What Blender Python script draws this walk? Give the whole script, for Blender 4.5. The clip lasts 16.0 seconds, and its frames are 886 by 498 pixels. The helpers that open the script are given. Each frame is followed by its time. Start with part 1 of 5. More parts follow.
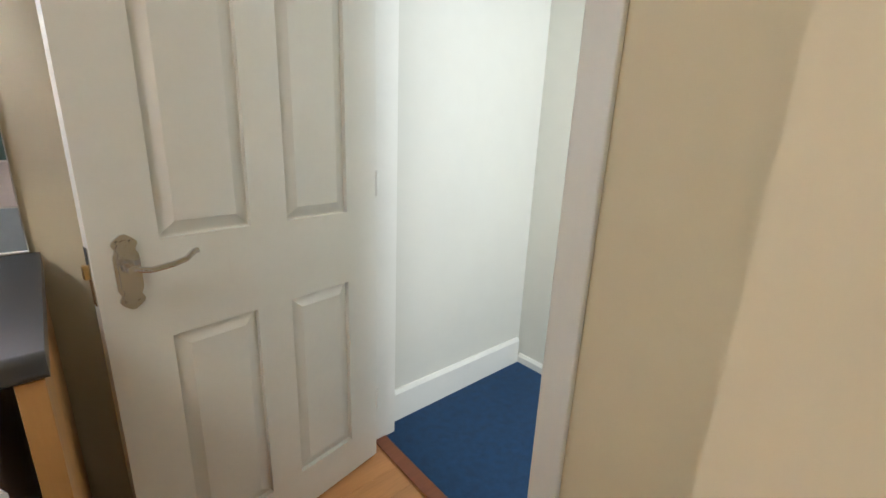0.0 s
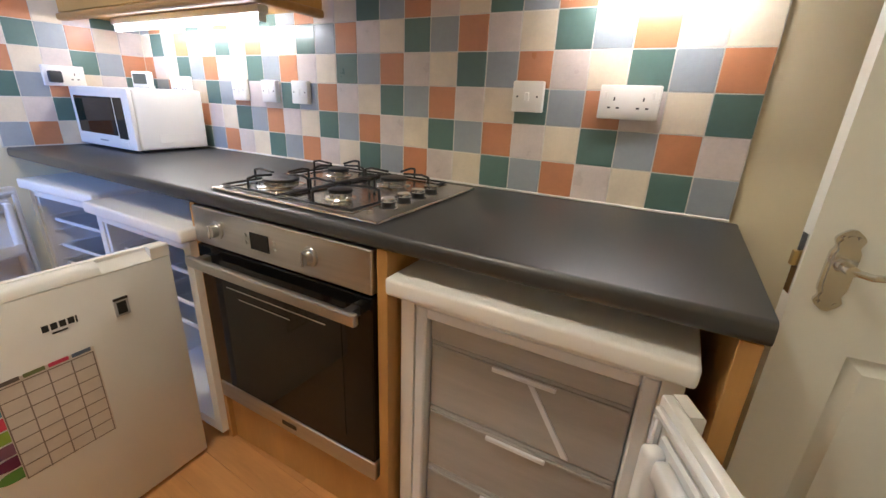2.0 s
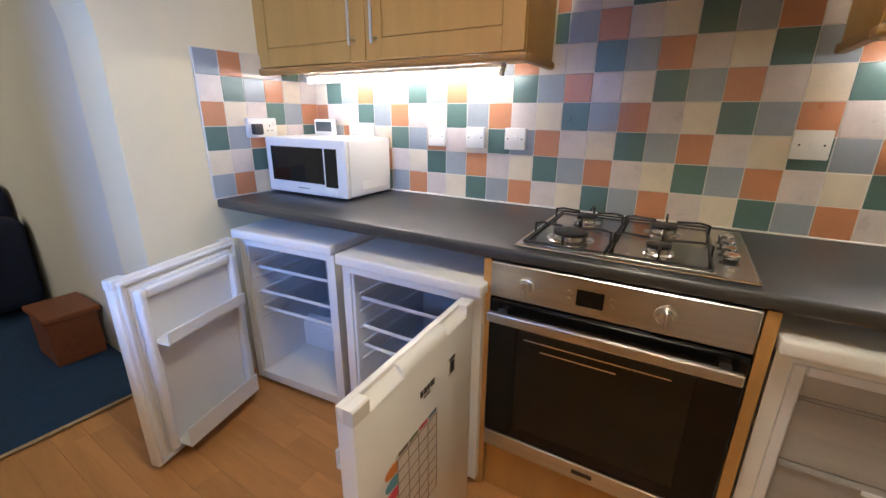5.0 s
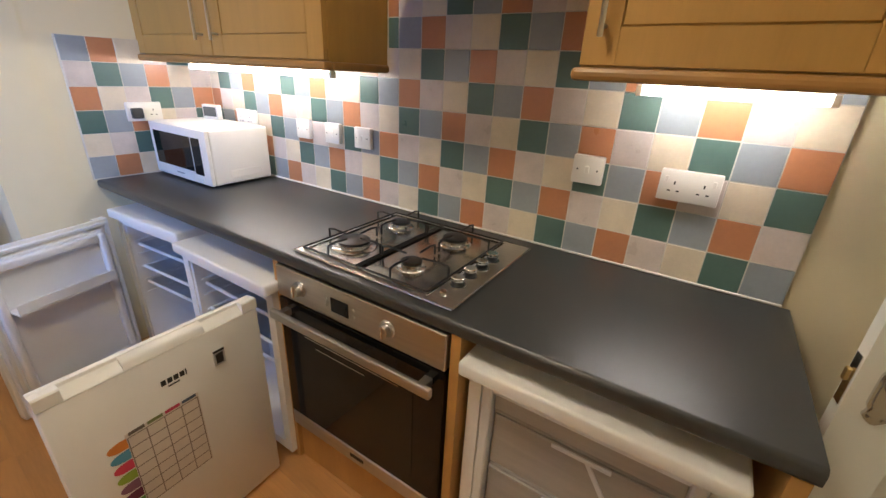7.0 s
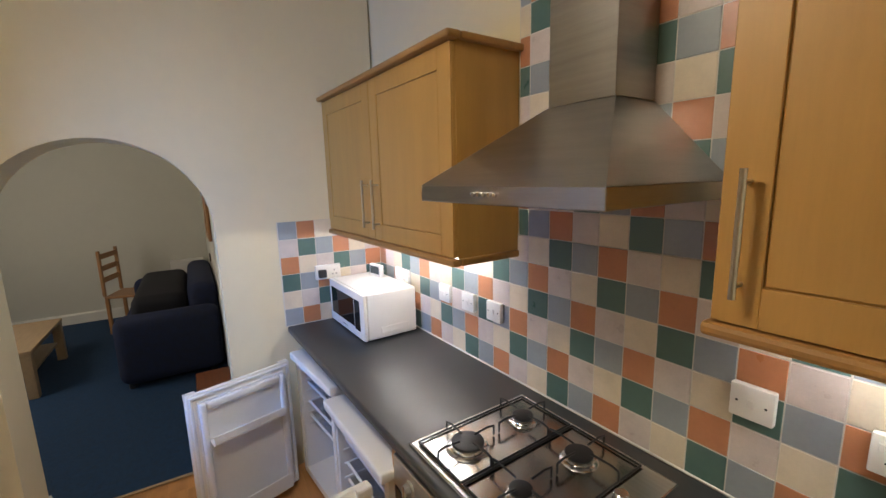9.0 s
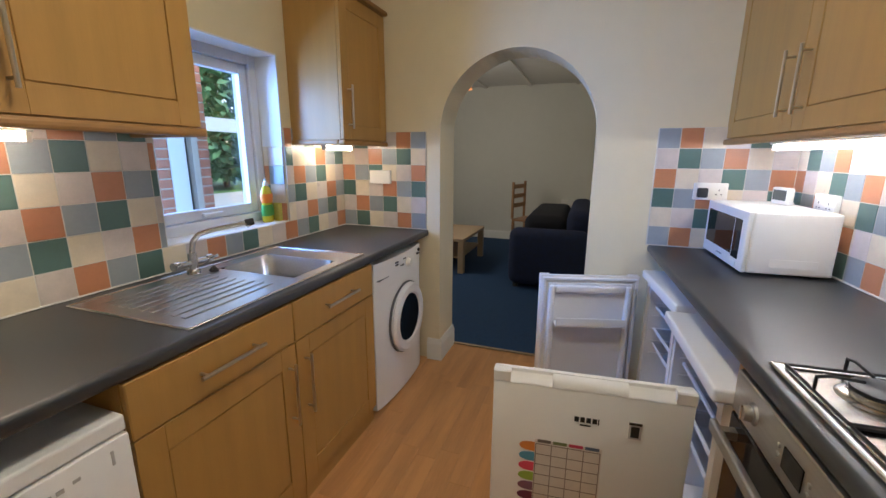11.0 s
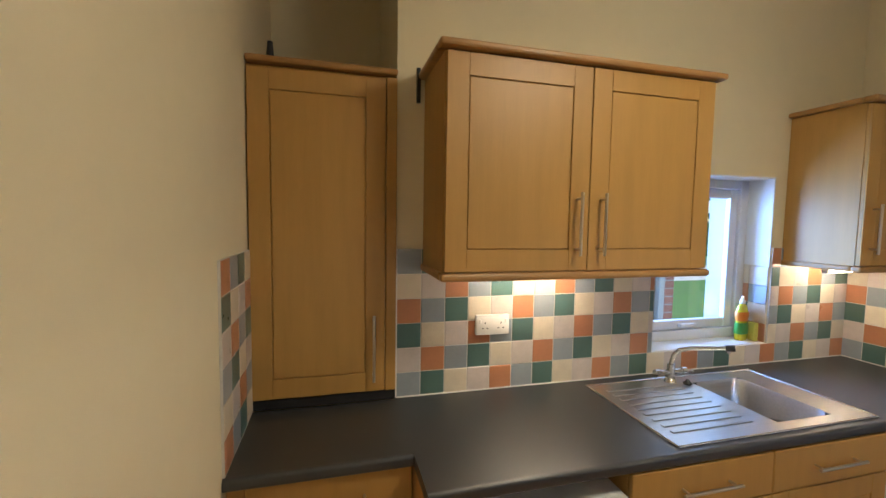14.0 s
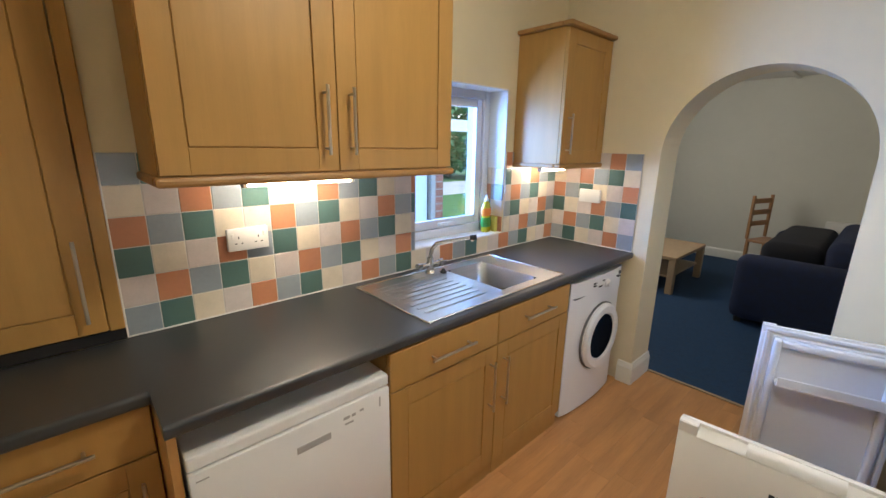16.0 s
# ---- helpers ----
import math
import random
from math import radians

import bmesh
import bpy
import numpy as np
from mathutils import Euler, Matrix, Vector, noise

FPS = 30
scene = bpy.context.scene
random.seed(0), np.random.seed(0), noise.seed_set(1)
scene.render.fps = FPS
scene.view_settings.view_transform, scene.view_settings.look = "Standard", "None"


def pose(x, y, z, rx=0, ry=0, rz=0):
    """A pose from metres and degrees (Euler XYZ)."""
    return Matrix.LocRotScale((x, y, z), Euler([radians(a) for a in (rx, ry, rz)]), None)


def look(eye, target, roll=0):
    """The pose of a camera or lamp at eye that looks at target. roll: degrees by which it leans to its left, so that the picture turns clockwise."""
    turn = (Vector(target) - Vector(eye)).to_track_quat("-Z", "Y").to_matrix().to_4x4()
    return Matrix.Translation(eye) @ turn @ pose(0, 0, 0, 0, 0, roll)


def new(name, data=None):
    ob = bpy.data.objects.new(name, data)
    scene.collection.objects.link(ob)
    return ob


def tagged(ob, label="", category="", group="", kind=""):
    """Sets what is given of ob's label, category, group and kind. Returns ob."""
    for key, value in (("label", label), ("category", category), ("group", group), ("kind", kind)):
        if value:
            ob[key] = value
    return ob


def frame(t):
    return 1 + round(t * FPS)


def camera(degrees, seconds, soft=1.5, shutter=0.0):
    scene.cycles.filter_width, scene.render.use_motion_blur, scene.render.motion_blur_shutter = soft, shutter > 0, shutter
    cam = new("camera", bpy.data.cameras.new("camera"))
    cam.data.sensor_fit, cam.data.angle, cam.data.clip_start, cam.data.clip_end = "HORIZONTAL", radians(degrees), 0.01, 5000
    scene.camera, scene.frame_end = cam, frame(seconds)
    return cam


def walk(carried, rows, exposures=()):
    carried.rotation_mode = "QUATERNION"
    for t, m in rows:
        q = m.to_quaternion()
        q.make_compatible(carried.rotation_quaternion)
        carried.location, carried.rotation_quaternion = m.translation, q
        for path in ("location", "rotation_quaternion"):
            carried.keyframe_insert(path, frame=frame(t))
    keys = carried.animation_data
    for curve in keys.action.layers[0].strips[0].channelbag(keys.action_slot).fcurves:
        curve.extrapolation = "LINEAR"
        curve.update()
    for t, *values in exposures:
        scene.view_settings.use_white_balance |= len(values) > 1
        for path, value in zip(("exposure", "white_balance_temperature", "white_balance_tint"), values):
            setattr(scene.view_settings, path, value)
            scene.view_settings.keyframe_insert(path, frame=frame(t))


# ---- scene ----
cam = camera(94.2, 16.0)
METRES, EYE, TILT, LEAN, TURN = 4.0, 1.2, 0.0, 0.0, -42.9
PATH = [
    (0, (1.651, 1.757, 1.202), (2.924, 3.208, 0.675), 2.4),
    (0.5, (1.596, 1.921, 1.214), (2.294, 3.695, 0.611), 3.9),
    (1, (1.515, 1.966, 1.192), (1.604, 3.862, 0.562), 4.0),
    (1.5, (1.508, 1.901, 1.161), (0.987, 3.716, 0.504), 3.4),
    (2, (1.444, 1.799, 1.172), (0.462, 3.403, 0.493), 2.5),
    (2.5, (1.392, 1.717, 1.188), (0.112, 3.093, 0.504), 1.3),
    (3, (1.362, 1.643, 1.228), (-0.066, 2.867, 0.547), -0.1),
    (3.2, (1.347, 1.585, 1.218), (-0.106, 2.789, 0.555), 0.7),
    (5.3, (0.692, 1.35, 1.275), (-0.259, 2.99, 0.639), 0.5),
    (5.5, (0.718, 1.371, 1.262), (-0.2, 3.024, 0.609), 0.6),
    (6, (0.85, 1.483, 1.253), (-0.02, 3.149, 0.569), 1.3),
    (6.5, (1.097, 1.619, 1.302), (0.21, 3.26, 0.58), 2.3),
    (7, (1.341, 1.735, 1.441), (0.282, 3.241, 0.66), 2.9),
    (7.5, (1.443, 1.783, 1.638), (0.234, 3.25, 1.017), 3.4),
    (8, (1.406, 1.828, 1.779), (0.185, 3.346, 1.327), 1.5),
    (8.2, (1.39, 1.84, 1.803), (0.122, 3.328, 1.383), 0.2),
    (10.3, (1.352, 2.013, 1.508), (-0.591, 1.805, 1.08), 0.2),
    (10.5, (1.358, 1.982, 1.464), (-0.573, 1.685, 1.034), -0.2),
    (11, (1.36, 2.005, 1.377), (-0.48, 1.356, 0.934), 0.3),
    (11.5, (1.364, 2.104, 1.284), (-0.231, 1.0, 0.8), 2.0),
    (12, (1.393, 2.102, 1.225), (0.128, 0.645, 0.702), 2.2),
    (12.5, (1.456, 2.087, 1.248), (0.534, 0.393, 0.718), 1.8),
    (13, (1.522, 2.093, 1.335), (0.896, 0.261, 0.835), 0.7),
    (13.5, (1.617, 2.064, 1.487), (1.182, 0.143, 1.138), 0.3),
    (14, (1.692, 2.059, 1.641), (1.182, 0.13, 1.499), 0.9),
    (14.5, (1.669, 2.05, 1.633), (0.91, 0.21, 1.431), 0.7),
    (15, (1.585, 2.063, 1.567), (0.545, 0.395, 1.201), 0.9),
    (15.5, (1.551, 2.074, 1.567), (0.337, 0.554, 1.102), 1.2),
    (16, (1.536, 2.086, 1.562), (0.221, 0.662, 1.068), 0.9),
]
walk(cam, [(t, look(eye, target, roll)) for t, eye, target, roll in PATH],
     [(0.0, 1.46, 5150, 12), (1.5, 1.45, 5600, 10), (3.0, 1.42, 5750, 10), (5.5, 1.26, 5850, 10), (8.0, 1.15, 6100, 10), (10.5, 0.95, 5450, 10),
      (12.5, 1.22, 5900, 9), (13.5, 1.08, 5800, 8), (14.5, 1.22, 5750, 8), (16.0, 1.36, 5400, 8)])

# ---- light ----
world = bpy.data.worlds.new("sky")
scene.world = world
world.use_nodes = True
wn = world.node_tree
sky = wn.nodes.new("ShaderNodeTexSky")
sky.sky_type, sky.sun_disc = "NISHITA", False
sky.sun_elevation, sky.sun_rotation = radians(40), radians(200)
wn.nodes["Background"].inputs[1].default_value = 0.15
wn.links.new(sky.outputs[0], wn.nodes["Background"].inputs[0])


def lamp(name, kind, m, power, colour, size=0.3, size_y=None):
    d = bpy.data.lights.new(name, kind)
    d.energy, d.color = power, colour
    if kind == "AREA":
        d.shape, d.size, d.size_y = "RECTANGLE", size, size_y or size
    elif kind == "POINT":
        d.shadow_soft_size = size
    ob = new(name, d)
    ob.matrix_world = m
    return ob


sun = bpy.data.lights.new("sun", "SUN")
sun.energy, sun.angle, sun.color = 2.6, radians(0.6), (1, 0.96, 0.92)
sun_ob = new("sun", sun)
sun_ob.matrix_world = look((0, -4, 8), (1.5, -9, 0))
# daylight of the sky over the yard, coming in at the kitchen window
lamp("window_daylight", "AREA", look((0.34, -0.75, 1.48), (-0.45, 2.3, 0.75)), 92, (0.24, 0.45, 1.0), 0.9, 1.5)
# unseen fill lamps standing in for daylight in the hall and living room
lamp("hall_fill", "AREA", look((2.56, 1.15, 1.7), (3.30, 2.75, 1.2)), 15, (1.0, 0.96, 0.86), 0.7, 1.2)
lamp("living_fill", "AREA", look((-3.2, -0.52, 1.7), (-4.2, 2.0, 1.3)), 17, (1.0, 0.84, 0.66), 1.6, 1.2)
WARM = (1.0, 0.80, 0.55)

# ---- materials ----


def mat(name, base, rough=0.5, metal=0.0, vary=0.12, scale=6.0, bump=0.0, bump_scale=120.0, stretch=(1, 1, 1), emit=0.0, rand=0.0, trans=0.0, coat=0.0, spec=0.5):
    m = bpy.data.materials.new(name)
    m.use_nodes = True
    nt = m.node_tree
    b = nt.nodes["Principled BSDF"]
    b.inputs["Roughness"].default_value = rough
    b.inputs["Metallic"].default_value = metal
    b.inputs["Transmission Weight"].default_value = trans
    b.inputs["Coat Weight"].default_value = coat
    b.inputs["Specular IOR Level"].default_value = spec
    tc = nt.nodes.new("ShaderNodeTexCoord")
    mp = nt.nodes.new("ShaderNodeMapping")
    mp.inputs["Scale"].default_value = stretch
    nt.links.new(tc.outputs["Object"], mp.inputs[0])
    if rand:
        shift = nt.nodes.new("ShaderNodeObjectInfo")
        times = nt.nodes.new("ShaderNodeMath")
        times.operation = "MULTIPLY"
        times.inputs[1].default_value = 57.0
        nt.links.new(shift.outputs["Random"], times.inputs[0])
        nt.links.new(times.outputs[0], mp.inputs["Location"])
    n1 = nt.nodes.new("ShaderNodeTexNoise")
    n1.inputs["Scale"].default_value, n1.inputs["Detail"].default_value = scale, 6
    nt.links.new(mp.outputs[0], n1.inputs["Vector"])
    n2 = nt.nodes.new("ShaderNodeTexNoise")
    n2.inputs["Scale"].default_value, n2.inputs["Detail"].default_value = scale * 9, 3
    nt.links.new(mp.outputs[0], n2.inputs["Vector"])
    add = nt.nodes.new("ShaderNodeMath")
    add.operation = "MULTIPLY_ADD"
    add.inputs[1].default_value = 0.35
    nt.links.new(n2.outputs[0], add.inputs[0])
    nt.links.new(n1.outputs[0], add.inputs[2])
    val = add.outputs[0]
    if rand:
        oi = nt.nodes.new("ShaderNodeObjectInfo")
        a2 = nt.nodes.new("ShaderNodeMath")
        a2.operation = "MULTIPLY_ADD"
        a2.inputs[1].default_value = rand
        nt.links.new(oi.outputs["Random"], a2.inputs[0])
        nt.links.new(val, a2.inputs[2])
        val = a2.outputs[0]
    ramp = nt.nodes.new("ShaderNodeValToRGB")
    ramp.color_ramp.elements[0].position, ramp.color_ramp.elements[1].position = 0.4, 1.0 + rand
    lo, hi = 1 - vary, 1 + vary
    ramp.color_ramp.elements[0].color = (*[min(1, c * lo) for c in base], 1)
    ramp.color_ramp.elements[1].color = (*[min(1, c * hi) for c in base], 1)
    nt.links.new(val, ramp.inputs[0])
    nt.links.new(ramp.outputs[0], b.inputs["Base Color"])
    rr = nt.nodes.new("ShaderNodeMapRange")
    rr.inputs["To Min"].default_value, rr.inputs["To Max"].default_value = max(0.02, rough * (1 - vary * 0.5)), min(1, rough * (1 + vary * 0.5))
    nt.links.new(n1.outputs[0], rr.inputs[0])
    nt.links.new(rr.outputs[0], b.inputs["Roughness"])
    if bump:
        n3 = nt.nodes.new("ShaderNodeTexNoise")
        n3.inputs["Scale"].default_value, n3.inputs["Detail"].default_value = bump_scale, 3
        nt.links.new(mp.outputs[0], n3.inputs["Vector"])
        bp = nt.nodes.new("ShaderNodeBump")
        bp.inputs["Strength"].default_value, bp.inputs["Distance"].default_value = bump, 0.004
        nt.links.new(n3.outputs[0], bp.inputs["Height"])
        nt.links.new(bp.outputs[0], b.inputs["Normal"])
    if emit:
        b.inputs["Emission Color"].default_value = (*base, 1)
        b.inputs["Emission Strength"].default_value = emit
    return m


def glass(name, tint=(1, 1, 1), rough=0.0, clear=0.9):
    m = bpy.data.materials.new(name)
    m.use_nodes = True
    nt = m.node_tree
    out = nt.nodes["Material Output"]
    nt.nodes.remove(nt.nodes["Principled BSDF"])
    tr = nt.nodes.new("ShaderNodeBsdfTransparent")
    tr.inputs[0].default_value = (*tint, 1)
    gl = nt.nodes.new("ShaderNodeBsdfGlossy")
    gl.inputs["Roughness"].default_value = rough + 0.02
    mx = nt.nodes.new("ShaderNodeMixShader")
    mx.inputs[0].default_value = 1 - clear
    nt.links.new(tr.outputs[0], mx.inputs[1])
    nt.links.new(gl.outputs[0], mx.inputs[2])
    nt.links.new(mx.outputs[0], out.inputs[0])
    return m


CREAM_WALL = mat("cream_wall_paint", (0.72, 0.63, 0.42), 0.75, vary=0.04, scale=1.5, bump=0.06, bump_scale=60)
PALE_WALL = mat("pale_wall_paint", (0.66, 0.65, 0.57), 0.75, vary=0.04, scale=1.5, bump=0.06, bump_scale=60)
CEILING = mat("ceiling_paint", (0.72, 0.70, 0.64), 0.8, vary=0.03)
WHITE_GLOSS = mat("white_gloss_paint", (0.78, 0.77, 0.70), 0.35, vary=0.03, bump=0.04, bump_scale=40)
UPVC = mat("white_upvc", (0.66, 0.67, 0.70), 0.3, vary=0.03)
WOOD = mat("beech_effect_foil", (0.43, 0.240, 0.058), 0.45, vary=0.09, scale=3.0, stretch=(7, 7, 0.6), bump=0.05, bump_scale=30)
WOOD_EDGE = mat("beech_edge_strip", (0.50, 0.27, 0.08), 0.45, vary=0.14, scale=3.0, stretch=(5, 5, 0.7))
TRIM_WOOD = mat("beech_cornice", (0.36, 0.19, 0.055), 0.42, vary=0.16, scale=4.0, stretch=(0.7, 5, 5))
WORKTOP = mat("charcoal_laminate", (0.034, 0.036, 0.037), 0.38, vary=0.10, scale=9, spec=0.8)
LAMINATE = mat("beech_laminate_floor", (0.50, 0.250, 0.088), 0.36, vary=0.22, scale=1.6, stretch=(0.9, 9, 1), rand=0.25, bump=0.03, bump_scale=40)
CARPET = mat("navy_carpet", (0.012, 0.045, 0.115), 0.95, vary=0.3, scale=30, bump=0.7, bump_scale=500)
STEEL = mat("brushed_steel", (0.55, 0.54, 0.52), 0.30, 1.0, vary=0.10, scale=4, stretch=(1, 30, 30), bump=0.03, bump_scale=40)
CHROME = mat("satin_chrome", (0.66, 0.65, 0.63), 0.20, 1.0, vary=0.06)
HANDLE = mat("brushed_nickel", (0.60, 0.54, 0.44), 0.30, 1.0, vary=0.06)
BLACK_IRON = mat("black_enamel", (0.012, 0.012, 0.013), 0.40, vary=0.2, scale=30)
BLACK_GLASS = mat("black_oven_glass", (0.006, 0.006, 0.006), 0.06, vary=0.1, spec=0.3)
DARK_GAP = mat("dark_gap_and_body", (0.012, 0.011, 0.010), 0.6, vary=0.2)
APPLIANCE = mat("white_enamel", (0.80, 0.79, 0.77), 0.28, vary=0.012)
LINER = mat("white_plastic_liner", (0.76, 0.78, 0.82), 0.4, vary=0.03)
CLEAR_PLASTIC = glass("clear_plastic", (0.90, 0.93, 0.96), 0.1, 0.82)
FROSTED = mat("cloudy_drawer_plastic", (0.40, 0.385, 0.37), 0.3, vary=0.10, scale=5, stretch=(1, 1, 9))
GREY_SEAL = mat("grey_seal", (0.12, 0.12, 0.13), 0.6)
GLASS = glass("window_glass", (0.97, 0.99, 1.0), 0.0, 0.93)
GROUT = mat("white_grout", (0.60, 0.57, 0.51), 0.8, vary=0.08, scale=20)
PLASTIC = mat("white_plastic", (0.78, 0.76, 0.71), 0.35, vary=0.02)
DARK = mat("dark_print", (0.02, 0.02, 0.02), 0.5)
TILE_ORANGE = mat("terracotta_tile_glaze", (0.46, 0.20, 0.095), 0.28, vary=0.10, scale=9, rand=0.25, bump=0.025, bump_scale=45)
TILE_GREY = mat("blue_grey_tile_glaze", (0.27, 0.30, 0.325), 0.28, vary=0.10, scale=9, rand=0.25, bump=0.025, bump_scale=45)
TILE_GREEN = mat("sea_green_tile_glaze", (0.085, 0.150, 0.130), 0.28, vary=0.10, scale=9, rand=0.25, bump=0.025, bump_scale=45)
TILE_PALE = mat("pinkish_tile_glaze", (0.56, 0.49, 0.45), 0.28, vary=0.12, scale=14, rand=0.25, bump=0.025, bump_scale=45)
TILE_CREAM = mat("cream_tile_glaze", (0.63, 0.55, 0.42), 0.28, vary=0.10, scale=14, rand=0.25, bump=0.025, bump_scale=45)
TUBE = mat("lit_tube", (1.0, 0.93, 0.85), 0.5, emit=17)
TUBE_WARM = mat("lit_tube_warm", (1.0, 0.80, 0.55), 0.5, emit=25)
LAMP_GLOW = mat("lit_ceiling_diffuser", (1.0, 0.84, 0.60), 0.5, emit=34)
NAVY = mat("navy_sofa_fabric", (0.010, 0.018, 0.055), 0.9, vary=0.3, scale=20, bump=0.4, bump_scale=300)
DARK_FABRIC = mat("black_throw", (0.008, 0.009, 0.014), 0.95, vary=0.3, scale=12, bump=0.4, bump_scale=90)
OAK = mat("pale_table_wood", (0.40, 0.29, 0.17), 0.5, vary=0.12, stretch=(1, 8, 8))
CHAIR_WOOD = mat("varnished_pine", (0.35, 0.18, 0.07), 0.4, vary=0.15, stretch=(6, 6, 1))
RED_WOOD = mat("red_brown_wood", (0.20, 0.065, 0.025), 0.4, vary=0.2, stretch=(1, 8, 8))
MIRROR = mat("mirror_glass", (0.85, 0.87, 0.87), 0.03, 1.0, vary=0.01)
BRICK = mat("red_brick", (0.33, 0.13, 0.08), 0.85, vary=0.25, scale=9, rand=0.3, bump=0.3)
MORTAR = mat("mortar", (0.42, 0.38, 0.33), 0.9, vary=0.15, scale=20)
CONCRETE = mat("pale_concrete", (0.45, 0.43, 0.40), 0.9, vary=0.15, scale=3, bump=0.2)
LEAF = mat("garden_leaf", (0.12, 0.25, 0.10), 0.6, vary=0.4, scale=3)
BARK = mat("bark", (0.10, 0.07, 0.05), 0.9, vary=0.3, bump=0.5)
GRASS = mat("lawn", (0.07, 0.15, 0.03), 0.9, vary=0.35, scale=5, bump=0.4)
YELLOW_LIQUID = mat("yellow_green_liquid_soap", (0.60, 0.52, 0.03), 0.2, vary=0.05, coat=0.4)
GREEN_LABEL = mat("green_label", (0.07, 0.30, 0.05), 0.4)
ORANGE_LABEL = mat("orange_label", (0.75, 0.22, 0.02), 0.4)
SHADE = mat("orange_lamp_shade", (0.80, 0.36, 0.12), 0.7, emit=0.35)
BRASS = mat("brass", (0.7, 0.5, 0.2), 0.3, 1.0)

# ---- mesh helpers ----


def box(bm, x0, x1, y0, y1, z0, z1, bev=0.0, seg=1):
    vs = [bm.verts.new((x, y, z)) for x in (x0, x1) for y in (y0, y1) for z in (z0, z1)]
    fs = [bm.faces.new([vs[i] for i in q]) for q in ((0, 1, 3, 2), (4, 6, 7, 5), (0, 4, 5, 1), (2, 3, 7, 6), (0, 2, 6, 4), (1, 5, 7, 3))]
    if bev:
        es = list({e for f in fs for e in f.edges})
        bmesh.ops.bevel(bm, geom=es, offset=bev, segments=seg, affect="EDGES", profile=0.5)
    return bm


def rod(bm, a, b, r, n=12, r2=None):
    a, b = Vector(a), Vector(b)
    d = b - a
    m = Matrix.Translation((a + b) / 2) @ d.to_track_quat("Z", "Y").to_matrix().to_4x4()
    bmesh.ops.create_cone(bm, cap_ends=True, segments=n, radius1=r, radius2=r if r2 is None else r2, depth=d.length, matrix=m)
    return bm


def pipe(bm, pts, r, n=8):
    for a, b in zip(pts, pts[1:]):
        rod(bm, a, b, r, n)
    for p in pts[1:-1]:
        bmesh.ops.create_icosphere(bm, subdivisions=1, radius=r * 1.04, matrix=Matrix.Translation(p))
    return bm


def lathe(bm, prof, n=24, m=Matrix()):
    rings = [[bm.verts.new(m @ Vector((r * math.cos(k * math.tau / n), r * math.sin(k * math.tau / n), z))) for k in range(n)] for r, z in prof]
    for a, b in zip(rings, rings[1:]):
        for k in range(n):
            bm.faces.new((a[k], a[(k + 1) % n], b[(k + 1) % n], b[k]))
    bm.faces.new(rings[0][::-1])
    bm.faces.new(rings[-1])
    return bm


def prism(bm, outline, axis, a, b):
    """Outline of 2D points swept from a to b along axis x, y or z."""
    put = {"x": lambda p, h: (h, p[0], p[1]), "y": lambda p, h: (p[0], h, p[1]), "z": lambda p, h: (p[0], p[1], h)}[axis]
    lo, hi = [bm.verts.new(put(p, a)) for p in outline], [bm.verts.new(put(p, b)) for p in outline]
    bm.faces.new(lo)
    bm.faces.new(hi[::-1])
    n = len(outline)
    for i in range(n):
        bm.faces.new((lo[i], hi[i], hi[(i + 1) % n], lo[(i + 1) % n]))
    return bm


def finish(name, bm, material, smooth=False):
    bmesh.ops.recalc_face_normals(bm, faces=bm.faces)
    me = bpy.data.meshes.new(name)
    bm.to_mesh(me)
    bm.free()
    me.materials.append(material)
    if smooth:
        for p in me.polygons:
            p.use_smooth = True
        me.set_sharp_from_angle(angle=radians(35))
    return me


def thing(name, label, category, m=None, group="", kind=""):
    ob = new(name)
    ob.empty_display_size = 0.05
    if m is not None:
        ob.matrix_world = m
    return tagged(ob, label, category, group, kind)


def part(name, bm, material, parent, label="", smooth=False):
    ob = new(name, finish(name, bm, material, smooth))
    ob.parent = parent
    return tagged(ob, label)


def solid(name, bm, material, label, category, m=None, kind="", smooth=False, group=""):
    ob = new(name, finish(name, bm, material, smooth))
    if m is not None:
        ob.matrix_world = m
    return tagged(ob, label, category, group, kind)


B = bmesh.new

# ---- plan ----
SINK_Y, ARCH_X, ARCH_T, EAST_X, DOOR_X = 0.411, -1.102, 0.272, 2.0, 2.37
HOB = Matrix.Translation((1.53, 3.07, 0)) @ Matrix.Rotation(math.atan(0.05), 4, "Z")   # the cooker wall stands slightly skew
TOP, CEIL = 0.905, 2.92


def H(u=0, v=0, z=0, rz=0):
    return HOB @ pose(u, v, z, 0, 0, rz)


# ---- structure ----
wall_north = solid("wall_north", box(B(), -2.70, 0.86, 0.010, 0.22, 0, CEIL), CREAM_WALL, "cream painted kitchen wall behind the cooker run", "wall", HOB, "structure")

bm = B()
arch = [(0.15, 0), (1.115, 0)] + [(1.565 - 0.45 * math.cos(a), 1.515 + 0.45 * math.sin(a)) for a in [math.pi * k / 28 for k in range(29)]] + [(2.015, 0), (2.935, 0), (2.935, CEIL), (0.15, CEIL)]
prism(bm, arch, "x", ARCH_X - ARCH_T, ARCH_X)
wall_west = solid("wall_west", bm, CREAM_WALL, "cream painted wall with a rounded archway through it", "wall", kind="structure")

